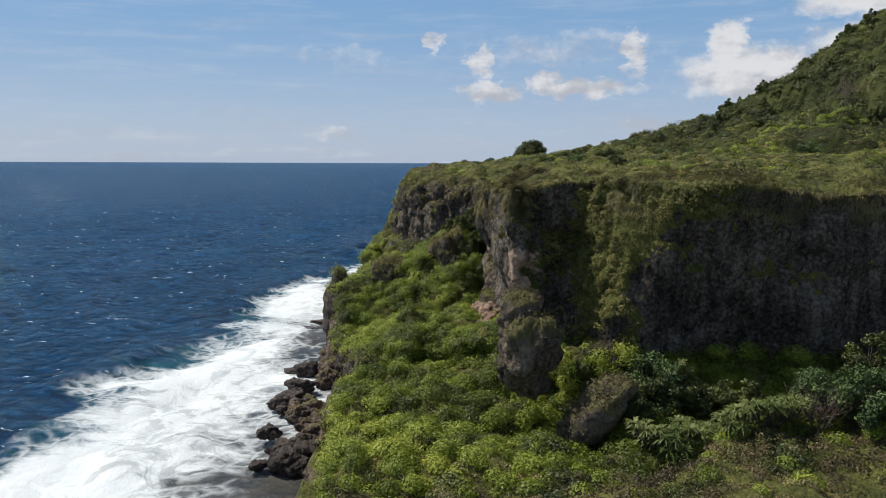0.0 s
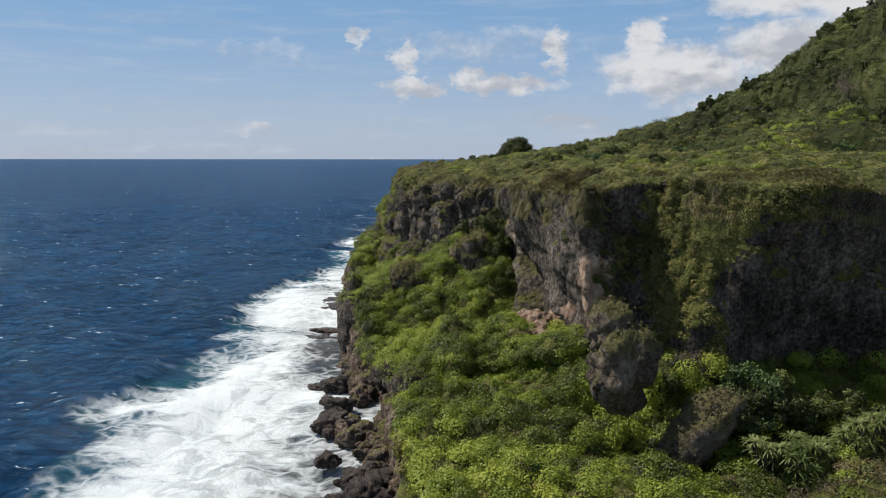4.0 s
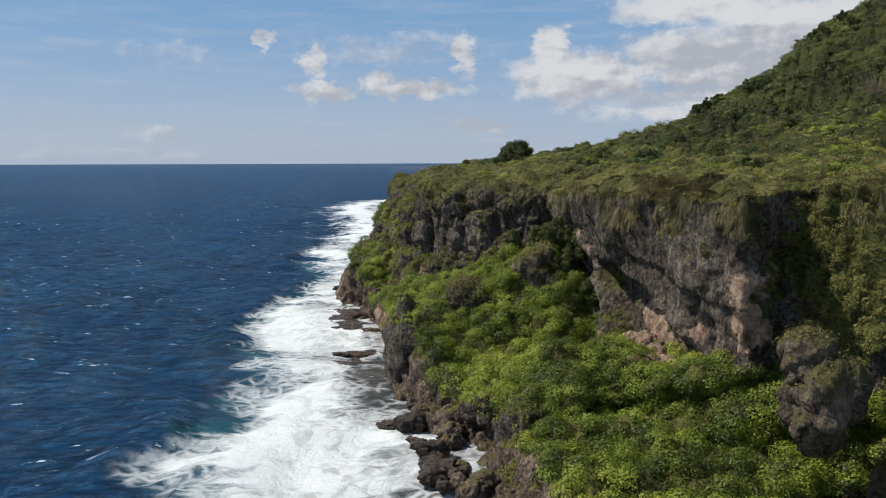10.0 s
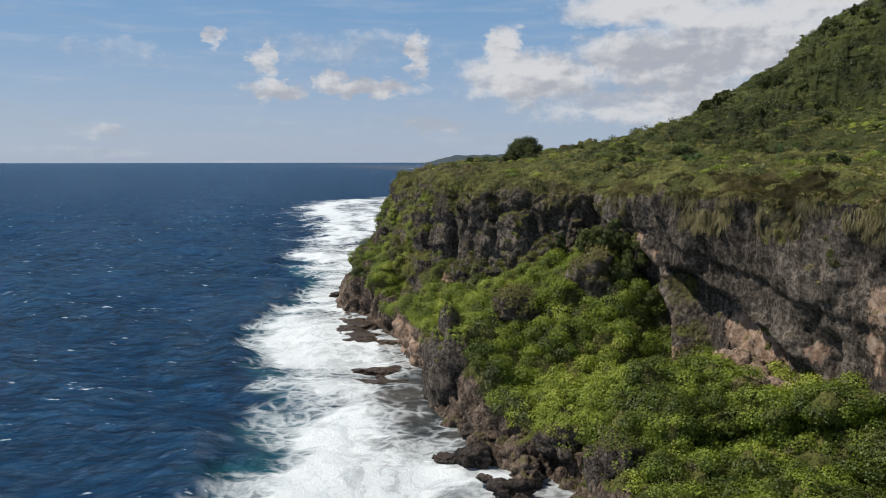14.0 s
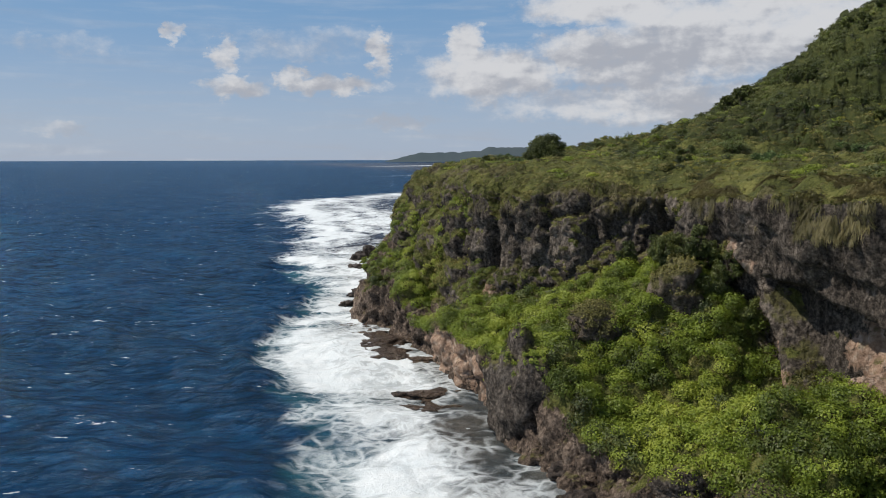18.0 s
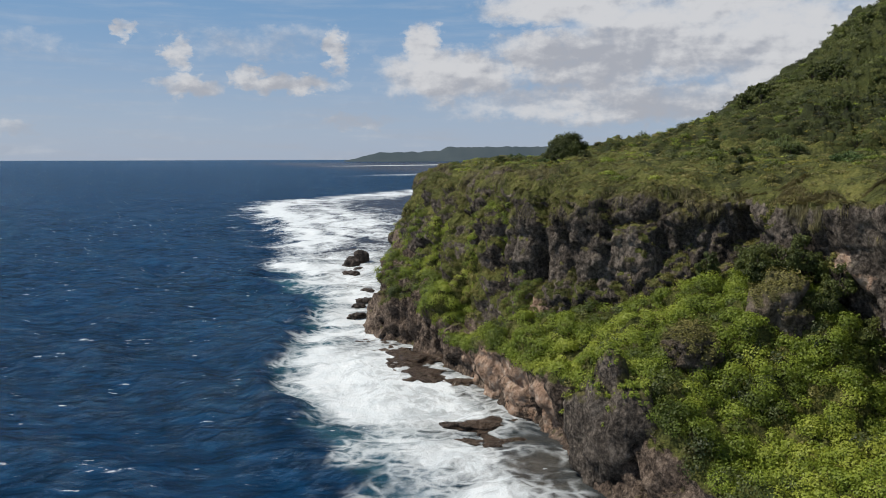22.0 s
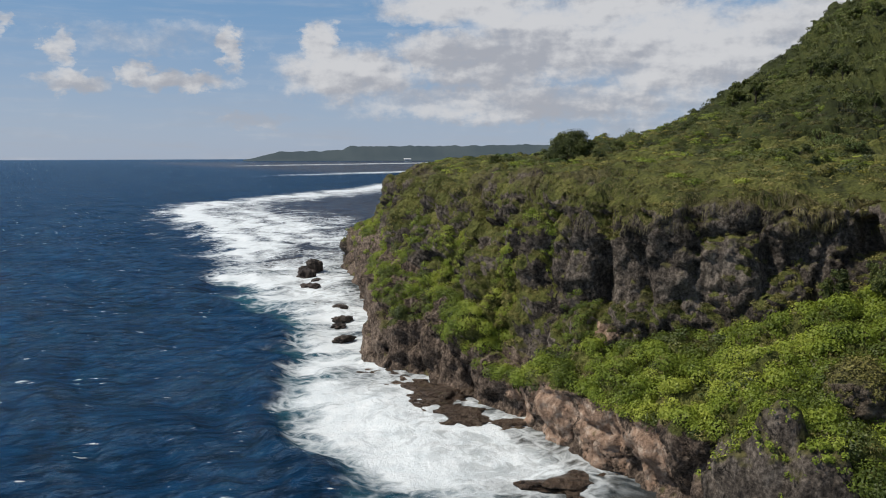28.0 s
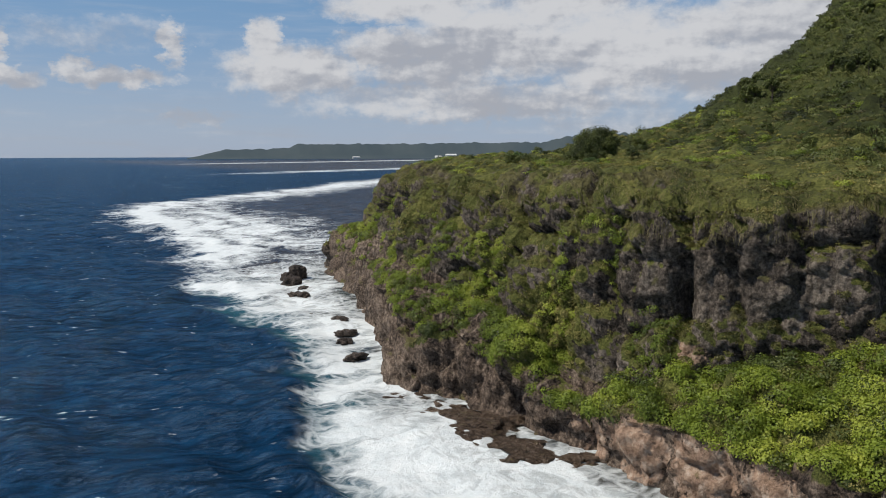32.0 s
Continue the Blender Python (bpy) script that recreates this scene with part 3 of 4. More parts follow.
crags = (np.abs(vnoise(land / 1.3, 51)) + 0.6 * np.abs(vnoise(land / 0.6, 52))) * 0.9
land = land + normal * (rough * rocky + mounds * leafy)[..., None]
land[..., 2] += crags * on_shore[None] * smooth(v_index, 1, 5)[None] * (1 - smooth(station, 9, 12))[:, None]
# a dark pit between the pillar and the leaning boulder
pit = np.exp(-((land[..., 0] - 8.4) / 2.9) ** 2 - ((land[..., 1] - 56.8) / 2.6) ** 2)
land[..., 2] -= (3.8 * pit + 1.8 * np.exp(-((land[..., 0] - 10.6) / 2.2) ** 2 - ((land[..., 1] - 53.6) / 1.7) ** 2)) * on_bench[None]
# the low cave under the sheer wall, and its rock ledge
ragged = fbm(land / 1.1, 4, 0.6, 74)
rib_y = 84.0 + np.clip(land[..., 2] - 4.7, 0, 12) * 0.72 + ragged * 0.25                 # the rib that shuts the cave in to the north
under = 13.9 - np.clip(85.0 - land[..., 1], 0, 20) * 0.33 + ragged * 0.35                # the slab's slanting lower edge
hollow = smooth(under - land[..., 2], 0.0, 0.7) * smooth(land[..., 1] + ragged * 0.5, 70.5, 73) * (1 - smooth(land[..., 1] - rib_y, -1.4, -0.5))
hollow = np.maximum(hollow, 0.55 * np.exp(-((land[..., 1] - 70.2 - 0.3 * ragged) / 0.9) ** 2) * smooth(12.2 - land[..., 2], 0, 1.2) * smooth(land[..., 2], 7.5, 9))
rib = np.exp(-((land[..., 1] - rib_y - 0.1) / 0.75) ** 2) * smooth(land[..., 2], 3.5, 5.5) * (1 - smooth(land[..., 2], 14.5, 16.5))
land[..., 0] += (2.3 * hollow - 0.9 * rib) * on_wall[None] * smooth(land[..., 1], 66, 69) * (1 - smooth(land[..., 1], 97, 99))
land[:, 0, 2] = -1.6
after = grid_normals(land)
if after[NS // 2, iC + 60, 2] < 0:
    after = -after

fresh = np.zeros(land.shape[:2])
soft_rock = [(7.0, 80.6, 9.6, 3.2), (6.8, 77.0, 8.4, 2.6), (6.5, 65.5, 14.2, 2.3), (6.6, 65.6, 11.6, 2.4), (5.6, 71.2, 10.0, 1.2), (4.8, 93.2, 15.6, 1.5), (4.6, 91.5, 14.4, 1.0), (3.8, 85.5, 6.4, 1.2), (4.2, 87.5, 9.0, 0.9), (-8.5, 125, 9.5, 1.8), (-9.8, 131, 9, 2.0), (-12.5, 108, 2.6, 3.4), (-12.4, 113, 2.6, 3.8), (-12.6, 119, 2.4, 3.8), (-12.8, 124, 2, 3), (-7, 119, 8.6, 1.4)]
for x, y, z, r in soft_rock:
    d = np.sqrt(((land - np.array((x, y, z))) ** 2).sum(-1))
    fresh = np.maximum(fresh, 1 - smooth(d, 0.3 * r, 1.3 * r))

# how much of each spot is overgrown
patchy = fbm(land / 5.0, 4, 0.55, 61) * 0.5
upper = smooth(v_index, iB + 18, iC)[None] * smooth(station, 11.5, 14.5)[:, None]
slope = after[..., 2]
slant = land[..., 0] - (11.8 + np.clip(land[..., 2] - 9.0, 0, 12) * 0.64) + 1.6 * patchy
column_green = (0.95 * smooth(land[..., 0], 10.6, 12.0) * (1 - smooth(slant, -0.6, 1.2)) - 0.3 * smooth(slant, 0.0, 1.4) * (1 - smooth(land[..., 2], 17.5, 19.5))) * smooth(station, 1.5, 3)[:, None] * (1 - smooth(station, 6.7, 7.2))[:, None]
cover_wall = smooth(slope * 1.1 + patchy * 1.75 + 0.22 * upper - 0.02 * far_face - 0.25 * near_wall[:, None] + column_green, 0.42, 0.75)
strip = np.exp(-((station - 15.55) / 0.3) ** 2)[:, None] * (1 - smooth(v_index, iB + 14, iB + 36))[None]
cover_wall = np.maximum(cover_wall, strip * smooth(patchy + 0.5, 0.1, 0.5))
cover_bench = smooth((1 - far_face) * 1.1 + far_face * (slope * 0.55 + patchy * 1.3 - 0.05) + 0.9 * strip, 0.35, 0.7)
cover_shore = smooth(slope - 0.2 + patchy * 1.6 + (v_index - iA)[None] / 9.0, 0.2, 0.7)
veg = on_bench[None] * cover_bench + on_wall[None] * cover_wall + on_shore[None] * (1 - on_bench[None]) * cover_shore + smooth(v_index, iC - 2, iC + 6)[None] * (1 - rim_rock * (1 - smooth(patchy * 1.4 + slope * 0.6, 0.32, 0.95)))
talus = smooth(land[..., 0] + 0.6 * patchy, 2.2, 3.2) * smooth(land[..., 1], 70.5, 72) * (1 - smooth(land[..., 1], 82, 84)) * (1 - smooth(land[..., 0], 7.5, 8.5))
veg = np.clip(veg, 0, 1) * (1 - 0.85 * smooth(pit, 0.2, 0.6)) * (1 - 0.9 * talus * on_bench[None])


def bench_z(x, y):
    """The bench's height."""
    g = land[:, iA:iB + 4].reshape(-1, 3)
    return float(g[np.argmin((g[:, 0] - x) ** 2 + (g[:, 1] - y) ** 2), 2])


def band(name, a, b, mat, label, category):
    g = land[:, a:b + 1]
    ob = new(name, mesh_from(name, g.reshape(-1, 3), grid_faces(NS, b + 1 - a), mat, True, {"fresh": fresh[:, a:b + 1], "veg": veg[:, a:b + 1]}))
    return tagged(ob, label, category, kind="structure")


band("shore_rock", 0, iA, ROCK_SHORE, "brown jagged limestone shore rock washed by the sea", "rock")
band("ground_bench", iA, iB, ROCK_SHORE, "green overgrown bench between sea and cliff", "ground")
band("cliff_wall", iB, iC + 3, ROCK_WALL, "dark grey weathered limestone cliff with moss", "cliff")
TURF_HILL = turf_material("hillside_turf", (0.012, 0.017, 0.005), (0.046, 0.057, 0.013), (0.12, 0.12, 0.036), 0.12)
band("ground_plateau", iC + 3, iC + 96, ROCK_WALL, "grassy plateau above the sea cliff", "ground")
band("ground_hillside", iC + 96, NV - 1, TURF_HILL, "steep green hillside rising from the plateau", "ground")

# ---------------------------------------------------------------- sea
REEF = [(-37, -120), (-35.5, 40), (-35.5, 76), (-33.5, 100), (-30.5, 130), (-27.5, 150), (-20, 170), (-20, 200), (-14, 240), (-2, 290), (5, 340), (8, 430), (25, 470), (66, 505), (132, 572), (322, 773), (700, 1100), (1500, 1700)]


def graded(lo, a, b, hi, step, n):
    g = np.linspace(0, 1, n + 1)[1:] ** 3.2
    return np.concatenate([(a - (a - lo) * g)[::-1], np.arange(a, b, step), b + (hi - b) * g])


sx, sy = graded(-4900, -130, 50, 4900, 1.0, 60), graded(-4900, 34, 330, 4900, 1.0, 70)
gx, gy = np.meshgrid(sx, sy, indexing="ij")


def side(points, x, y):
    """Signed distance to a line: plus to its seaward side."""
    best, sign = np.full(x.shape, 1e9), np.ones(x.shape)
    p = np.array(points, float)
    for a, b in zip(p[:-1], p[1:]):
        d = b - a
        t = np.clip(((x - a[0]) * d[0] + (y - a[1]) * d[1]) / (d @ d), 0, 1)
        r = np.hypot(x - a[0] - t * d[0], y - a[1] - t * d[1])
        s = np.sign(d[0] * (y - a[1]) - d[1] * (x - a[0]))
        sign = np.where(r < best, s, sign)
        best = np.minimum(best, r)
    return best * sign


off_reef = side(REEF, gx, gy)
off_shore = side([(q[0], q[1]) for q in shore[::8]], gx, gy)
g3 = np.stack([gx, gy, np.zeros_like(gx)], -1)
waver = fbm(g3 / np.array((18.0, 13.0, 1.0)), 4, 0.55, 31) * 4.0
inside = off_reef + waver
near = 1 - smooth(gy + 0.5 * off_reef, 205, 265)
bare = np.exp(-((gy - 53) / 12) ** 2) * (1 - smooth(off_shore, 6, 14)) + 0.95 * np.exp(-((gy - 100) / 9) ** 2) * (1 - smooth(off_shore + 2.5 * fbm(g3 / 3.5, 3, 0.55, 49), 3, 9)) + 0.3 * np.exp(-((gy - 122) / 11) ** 2) * (1 - smooth(off_shore + 2.5 * fbm(g3 / 3.0, 3, 0.55, 50), 1, 6))
foam = (1 - smooth(inside, -7, 4)) * near * (0.56 + 0.3 * smooth(off_shore, 1, 8) - 0.34 * np.minimum(bare, 1) + 0.26 * fbm(g3 / 8.0, 4, 0.55, 44))
wide = 8 + 13 * np.exp(-((gy - 350) / 90) ** 2) + 0.02 * np.abs(gy)
line_foam = np.exp(-((inside + 0.8 * wide) / wide) ** 2) * (1 - near) * (0.72 + 0.25 * np.sin(inside * 0.35 + fbm(g3 / 20.0, 2, 0.5, 47) * 3))
foam = np.maximum(foam, np.maximum(line_foam, 0.95 * np.exp(-((inside + 5) / (3 + 0.012 * np.abs(gy))) ** 2) * (1 - near)))
for ox, oy, w in ((405, 1110, 30), (600, 2100, 60)):
    foam = np.maximum(foam, np.exp(-((gy - oy - 0.55 * (gx - ox)) / w) ** 2) * smooth(gx, ox - 300, ox))
shallow = np.exp(-np.maximum(inside, 0) / 2.6) * near * 0.7
reef = (1 - smooth(inside, -14, -4)) * 0.65 * (1 - smooth(gy, 1200, 2000)) * (1 - 0.35 * (1 - near))
reef = np.maximum(reef, np.minimum(bare, 1) * 0.8)
reef = np.maximum(reef, 0.6 * smooth(gy - 1110 - 0.55 * (gx - 405), 0, 60) * smooth(gx, 250, 420) * (1 - smooth(gy, 2600, 3400)))
swell = (np.sin(gx * 0.21 + gy * 0.12 + fbm(g3 / 25.0, 2, 0.5, 40) * 3) * 0.34 + fbm(g3 / np.array((3.5, 7.0, 1.0)), 3, 0.55, 41) * 0.34) * (1 - smooth(np.hypot(gx, gy - 150), 250, 700))
swell = swell + 0.75 * np.exp(-((inside - 2.5) / 2.2) ** 2) * near * smooth(fbm(g3 / 14.0, 2, 0.5, 48), -0.2, 0.5)
rim = smooth(np.hypot(gx, gy), 2200, 4900) * 4.5
sea = np.stack([gx, gy, swell * smooth(off_shore + 6, 0, 12) + rim], -1)
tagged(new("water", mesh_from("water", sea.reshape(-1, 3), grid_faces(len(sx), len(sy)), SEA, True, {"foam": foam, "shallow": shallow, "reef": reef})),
       "deep blue ocean with white surf over the reef", "sea", kind="structure")

# ---------------------------------------------------------------- green cover
rng = np.random.default_rng(4)
yy = land[..., 1]
in_view = smooth(yy, 36, 44) * (1 - smooth(yy, 235, 250))


def cover(name, a, b, weight, clumps, leaves, radius, size, mat, label, category, squat=0.8, dip=0.05, lift=0.0):
    """Mounded growth: many leafy clumps, each a dome of leaves with its own tint."""
    c, n = sample(land[:, a:b], weight[:, a:b], clumps, rng)
    r = rng.uniform(*radius, (clumps, 1))
    n = n * 0.6 + np.array((0, 0, 0.6))
    n /= np.linalg.norm(n, axis=1, keepdims=True)
    c = c - n * r * dip + n * r * lift * rng.random((clumps, 1)) ** 2
    tint = np.clip(0.5 + 0.55 * fbm(c / 1.6, 2, 0.5, 99) + rng.normal(0, 0.22, clumps), 0, 1)
    k = np.repeat(np.arange(clumps), np.maximum(3, (leaves * (r[:, 0] / np.mean(radius)) ** 2)).astype(int))
    d = rng.normal(size=(len(k), 3))
    d /= np.linalg.norm(d, axis=1, keepdims=True)
    d = np.where((d * n[k]).sum(1, keepdims=True) < -0.15, -d, d)
    p = c[k] + d * r[k] * rng.uniform(0.6, 1.08, (len(k), 1)) * np.array((1, 1, squat))
    return tagged(new(name, leaf_mesh(name, p, d, size, mat, rng, slim=0.65, wild=0.4, lift=0.15, tint=tint[k], corners=3)), label, category, kind="stuff")


edge_u = inland(land[..., 0], land[..., 1])
on_top = (v_index >= iC)[None] * in_view
low = smooth(land[..., 1], 40, 52) * 0.5 + 0.5
glade = fbm(land / 4.0, 3, 0.55, 93)
dry = 1 - smooth(land[..., 1] - 0.25 * land[..., 0], 40, 50)
cover("bench_dark_shrubs", iA - 3, iB + 4, veg * in_view * low * smooth(glade, 0.1, 0.6), 560, 170, (0.45, 1.2), 0.095, LEAF_DARK, "dark green rounded shrubs on the bench", "shrubs")
cover("bench_withered_shrubs", iA, iB + 4, veg * in_view * low * (smooth(fbm(land / 5.0, 3, 0.5, 94), 0.35, 0.7) * 0.5 + 2.2 * dry), 1700, 80, (0.25, 0.75), 0.068, LEAF_BROWN, "withered brown shrubs among the green", "shrubs")
cover("bench_shrubs", iA + 1, iB + 4, veg * in_view * low * (1 - 0.8 * dry), 3300, 210, (0.35, 1.1), 0.09, LEAF_BRIGHT, "bright green low shrubs covering the bench", "shrubs", lift=0.55)
cover("bench_underbrush", iA - 6, iB + 4, veg * in_view * low, 2600, 44, (0.2, 0.6), 0.08, LEAF_DULL, "olive underbrush between the shrubs of the bench", "shrubs")
cover("cliff_creepers", iB - 2, iC + 2, veg * in_view * (1 - 0.55 * far_face * (1 - strip)), 5600, 30, (0.12, 0.45), 0.068, LEAF_DULL, "olive creepers and moss on the cliff face", "creepers")
ferny = far_face * smooth(fbm(land / np.array((3.0, 3.0, 7.0)), 3, 0.5, 97) + 0.35 * strip, 0.12, 0.45) * (0.15 + 0.85 * smooth(slope, 0.05, 0.45)) * (1 - smooth(land[..., 2], 16.5, 19.0)) * smooth(land[..., 2], 3.0, 6.0)
cover("cliff_ferns", iA, iC, ferny * in_view, 1500, 80, (0.25, 0.75), 0.082, LEAF_BRIGHT, "bright green ferns in the gullies of the headland", "ferns", 0.7)
cover("plateau_scrub", iC, NV, (1 - smooth(edge_u, 38, 60)) * on_top * (0.04 + veg) * (1 - 0.8 * rim_rock) * (1 - 0.85 * (1 - smooth(edge_u, 2.0, 5.5)) * (smooth(station, 6.8, 7.5) * (1 - smooth(station, 12, 13.5)))[:, None]), 10500, 44, (0.2, 0.8), 0.082, LEAF_DULL, "low green scrub on the plateau", "scrub", 0.42)
cover("plateau_shrubs", iC, NV, (1 - smooth(edge_u, 38, 60)) * smooth(edge_u, 3, 9) * smooth(fbm(land / 6.0, 4, 0.5, 90), 0.12, 0.32) * on_top, 2600, 100, (0.35, 1.0), 0.095, LEAF_BRIGHT, "patches of bright green shrubs on the plateau", "shrubs", 0.5)
cover("plateau_grass", iC, NV, (1 - smooth(edge_u, 38, 60)) * smooth(edge_u, 2, 6) * smooth(fbm(land / 5.0, 4, 0.5, 98), 0.15, 0.35) * on_top, 3600, 46, (0.15, 0.45), 0.075, LEAF_YELLOW, "patches of yellow-green grass on the plateau", "grass", 0.5)
cover("plateau_dark_shrubs", iC, NV, (1 - smooth(edge_u, 38, 60)) * smooth(edge_u, 4, 12) * smooth(fbm(land / 7.0, 4, 0.5, 96), 0.2, 0.5) * on_top, 900, 130, (0.4, 1.1), 0.1, LEAF_DARK, "dark green rounded shrubs on the plateau", "shrubs", 0.75)
hill = smooth(edge_u, 32, 50) * (1 - smooth(edge_u, 110, 125)) * on_top
cover("hillside_scrub", iC, NV, hill, 9500, 44, (0.4, 1.2), 0.13, LEAF_HILL, "dense green scrub on the hillside", "scrub", 0.45)
cover("hillside_bushes", iC, NV, hill * smooth(fbm(land / 9.0, 4, 0.5, 91), 0.0, 0.45), 1900, 110, (0.6, 1.5), 0.125, LEAF_DARK, "darker bushes on the hillside", "bushes", 0.9)
cover("hillside_bright_shrubs", iC, NV, hill * smooth(fbm(land / 8.0, 4, 0.5, 95), 0.2, 0.6), 1700, 90, (0.4, 1.1), 0.11, LEAF_HILL_BRIGHT, "bright green shrubs on the hillside", "shrubs", 0.5)


def hanging_grass():
    """Blades that lie on the rounded edge, combed downhill."""
    k = 150000
    w = np.zeros(land.shape[:2])
    w[:, iC - 9:iC + 20] = 1
    w *= in_view * smooth(fbm(land / 3.0, 3, 0.5, 33), -0.3, 0.4) * ((1 - 0.93 * smooth(station, 11.5, 13.5)) * (0.3 + 0.7 * smooth(station, 6.5, 8)))[:, None]
    p, n = sample(land[:, iC - 9:iC + 21], w[:, iC - 9:iC + 21], k, rng)
    n = np.where(n[:, 2:] < 0, -n, n)
    fall = np.array((-0.35, -0.35, -1.0)) - n * (n @ np.array((-0.35, -0.35, -1.0)))[:, None]
    way = fall / (np.linalg.norm(fall, axis=1, keepdims=True) + 0.2) + n * 0.12 + rng.normal(size=(k, 3)) * 0.13
    way /= np.linalg.norm(way, axis=1, keepdims=True)
    long = rng.uniform(0.25, 0.8, (k, 1))
    side_way = np.cross(way, n + rng.normal(size=(k, 3)) * 0.4)
    side_way *= 0.020 / (np.linalg.norm(side_way, axis=1, keepdims=True) + 1e-9)
    v = np.stack([p - side_way, p + side_way, p + n * 0.08 + way * long - np.array((0, 0, 0.1)) * long], 1).reshape(-1, 3)
    return tagged(new("hanging_grass", mesh_from("hanging_grass", v, np.arange(3 * k).reshape(k, 3), GRASS, values={"tint": np.repeat(np.clip(0.5 + 0.7 * fbm(p / 1.5, 3, 0.5, 34) + rng.normal(0, 0.15, k), 0, 1), 3)})), "dry olive grass combed down over the cliff edge", "grass", kind="stuff")


hanging_grass()

# ---------------------------------------------------------------- rocks


def rock_mesh(name, size, seed, mat, facets=1.0, detail=4):
    bm = bmesh.new()
    bmesh.ops.create_icosphere(bm, subdivisions=detail, radius=1.0)
    v = np.array([q.co[:] for q in bm.verts])
    f = np.array([[q.index for q in t.verts] for t in bm.faces])
    bm.free()
    sz = np.array(size, float)
    q = v * sz
    m = sz.mean()
    a1, a2, aw = cells(q / (0.9 * m) + seed * 3.1, seed)
    b1, b2, bw = cells(q / (0.4 * m) + seed * 1.7, seed + 5)
    r = 1 + facets * ((aw - 0.5) * 0.35 + np.minimum(a2 - a1, 0.25) * 0.5 - 0.1 + (bw - 0.5) * 0.14 + np.minimum(b2 - b1, 0.2) * 0.3) + fbm(q / m * 1.6 + seed, 4, 0.55, seed) * 0.14
    q = q * r[:, None]
    return mesh_from(name, q, f, mat, True)


def rock(name, place, size, seed, label, mat=None, turn=0.0, lean=0.0, facets=1.0, group="", category="rock", roll=0.0, plants=0, leaf=None):
    """A rock; where plants grow on its top they are a part of it."""
    me = rock_mesh(name, size, seed, mat or ROCK_SHORE, facets)
    m = pose(*place, lean, roll, turn)
    ob = new(name, me)
    ob.matrix_basis = m
    if plants:
        g = np.random.default_rng(seed)
        v, n = np.zeros(3 * len(me.vertices)), np.zeros(3 * len(me.vertices))
        me.vertices.foreach_get("co", v)
        me.vertex_normals.foreach_get("vector", n)
        v, n = v.reshape(-1, 3), n.reshape(-1, 3)
        up = n @ np.array(m.to_3x3().transposed() @ Vector((0, 0, 1)))
        w = smooth(up + 0.25 * fbm(v / max(size) * 2 + seed, 3, 0.5, seed), 0.35, 0.75) + 1e-6
        k = g.choice(len(v), plants, p=w / w.sum())
        d = g.normal(size=(plants, 3))
        d /= np.linalg.norm(d, axis=1, keepdims=True)
        p = v[k] + n[k] * g.random((plants, 1)) * 0.35 + d * 0.16
        part("plant_cover", leaf_mesh("plant_cover", p, n[k] + d * 0.5, 0.09, leaf or LEAF_DULL, g, wild=0.4, lift=0.2, tint=g.random(plants)), ob, "olive plants growing on its top")["kind"] = "stuff"
    return tagged(ob, label, category, group)


ROCK_MOSSY = rock_material("mossy_limestone", (0.04, 0.031, 0.023), (0.135, 0.108, 0.082), (0.25, 0.21, 0.165), 0.75)
ROCK_WET = rock_material("wet_shore_rock", (0.018, 0.014, 0.012), (0.055, 0.042, 0.034), (0.13, 0.10, 0.08), -0.4, 0.5)
ROCK_LEDGE = rock_material("wet_reef_rock", (0.02, 0.014, 0.010), (0.075, 0.052, 0.036), (0.15, 0.11, 0.08), -0.4, 0.3)
ROCK_PALE = rock_material("fallen_limestone", (0.12, 0.08, 0.06), (0.32, 0.22, 0.16), (0.52, 0.42, 0.34), -0.2)

rock("rock_pillar", (6.3, 57.6, 8.8), (2.3, 2.0, 2.8), 3, "tall dark limestone pillar with plants on its shoulder", ROCK_MOSSY, 15, 4, plants=500, facets=1.4)
rock("pillar_block", (5.9, 58.3, 11.2), (1.6, 1.5, 1.7), 8, "mossy upper block of limestone resting on the pillar", ROCK_MOSSY, 60, 0, plants=500, facets=1.4)
rock("leaning_boulder", (10.7, 55.0, 4.9), (1.5, 1.9, 3.7), 12, "leaning brown boulder with a grassy top", ROCK_MOSSY, 0, 0, roll=47, plants=1500, leaf=LEAF_BROWN)
rock("rock_knob", (-12.9, 96.8, 4.0), (2.0, 3.9, 4.6), 21, "dark limestone block at the bench's seaward edge", ROCK_WALL, 8, plants=3200, facets=1.2, leaf=LEAF_BRIGHT)
rock("shore_buttress", (-13.4, 150.5, 1.4), (2.5, 4.2, 3.3), 63, "brown wave-cut rock buttress below the headland", ROCK_SHORE, -12, facets=1.3)
rock("rock_knob", (-6.6, 96.2, bench_z(-6.6, 96.2) + 0.1), (2.6, 2.0, 1.7), 23, "mossy limestone hump among bright shrubs", ROCK_MOSSY, 25, plants=2200)
rock("rock_knob", (0.8, 95.0, bench_z(0.8, 95.0) + 0.1), (2.4, 2.2, 2.7), 25, "mossy limestone spur with a bare face below", ROCK_MOSSY, 70, plants=2200)
rock("rock_knob", (-7.6, 73.5, 2.6), (1.7, 2.0, 1.9), 27, "dark limestone block above the shore platform", ROCK_WALL, 20, plants=900, leaf=LEAF_BRIGHT, facets=1.3)
rock("rock_knob", (-9.2, 79.0, 2.6), (1.2, 1.8, 1.3), 29, "dark limestone block above the shore platform", ROCK_WALL, 50, plants=500, leaf=LEAF_BRIGHT, facets=1.3)
rock("rock_knob", (3.9, 80.8, bench_z(3.9, 80.8) + 0.6), (1.2, 1.5, 2.3), 35, "mossy rock hummock before the low cave", ROCK_MOSSY, 30, plants=900, facets=1.3, leaf=LEAF_BRIGHT)
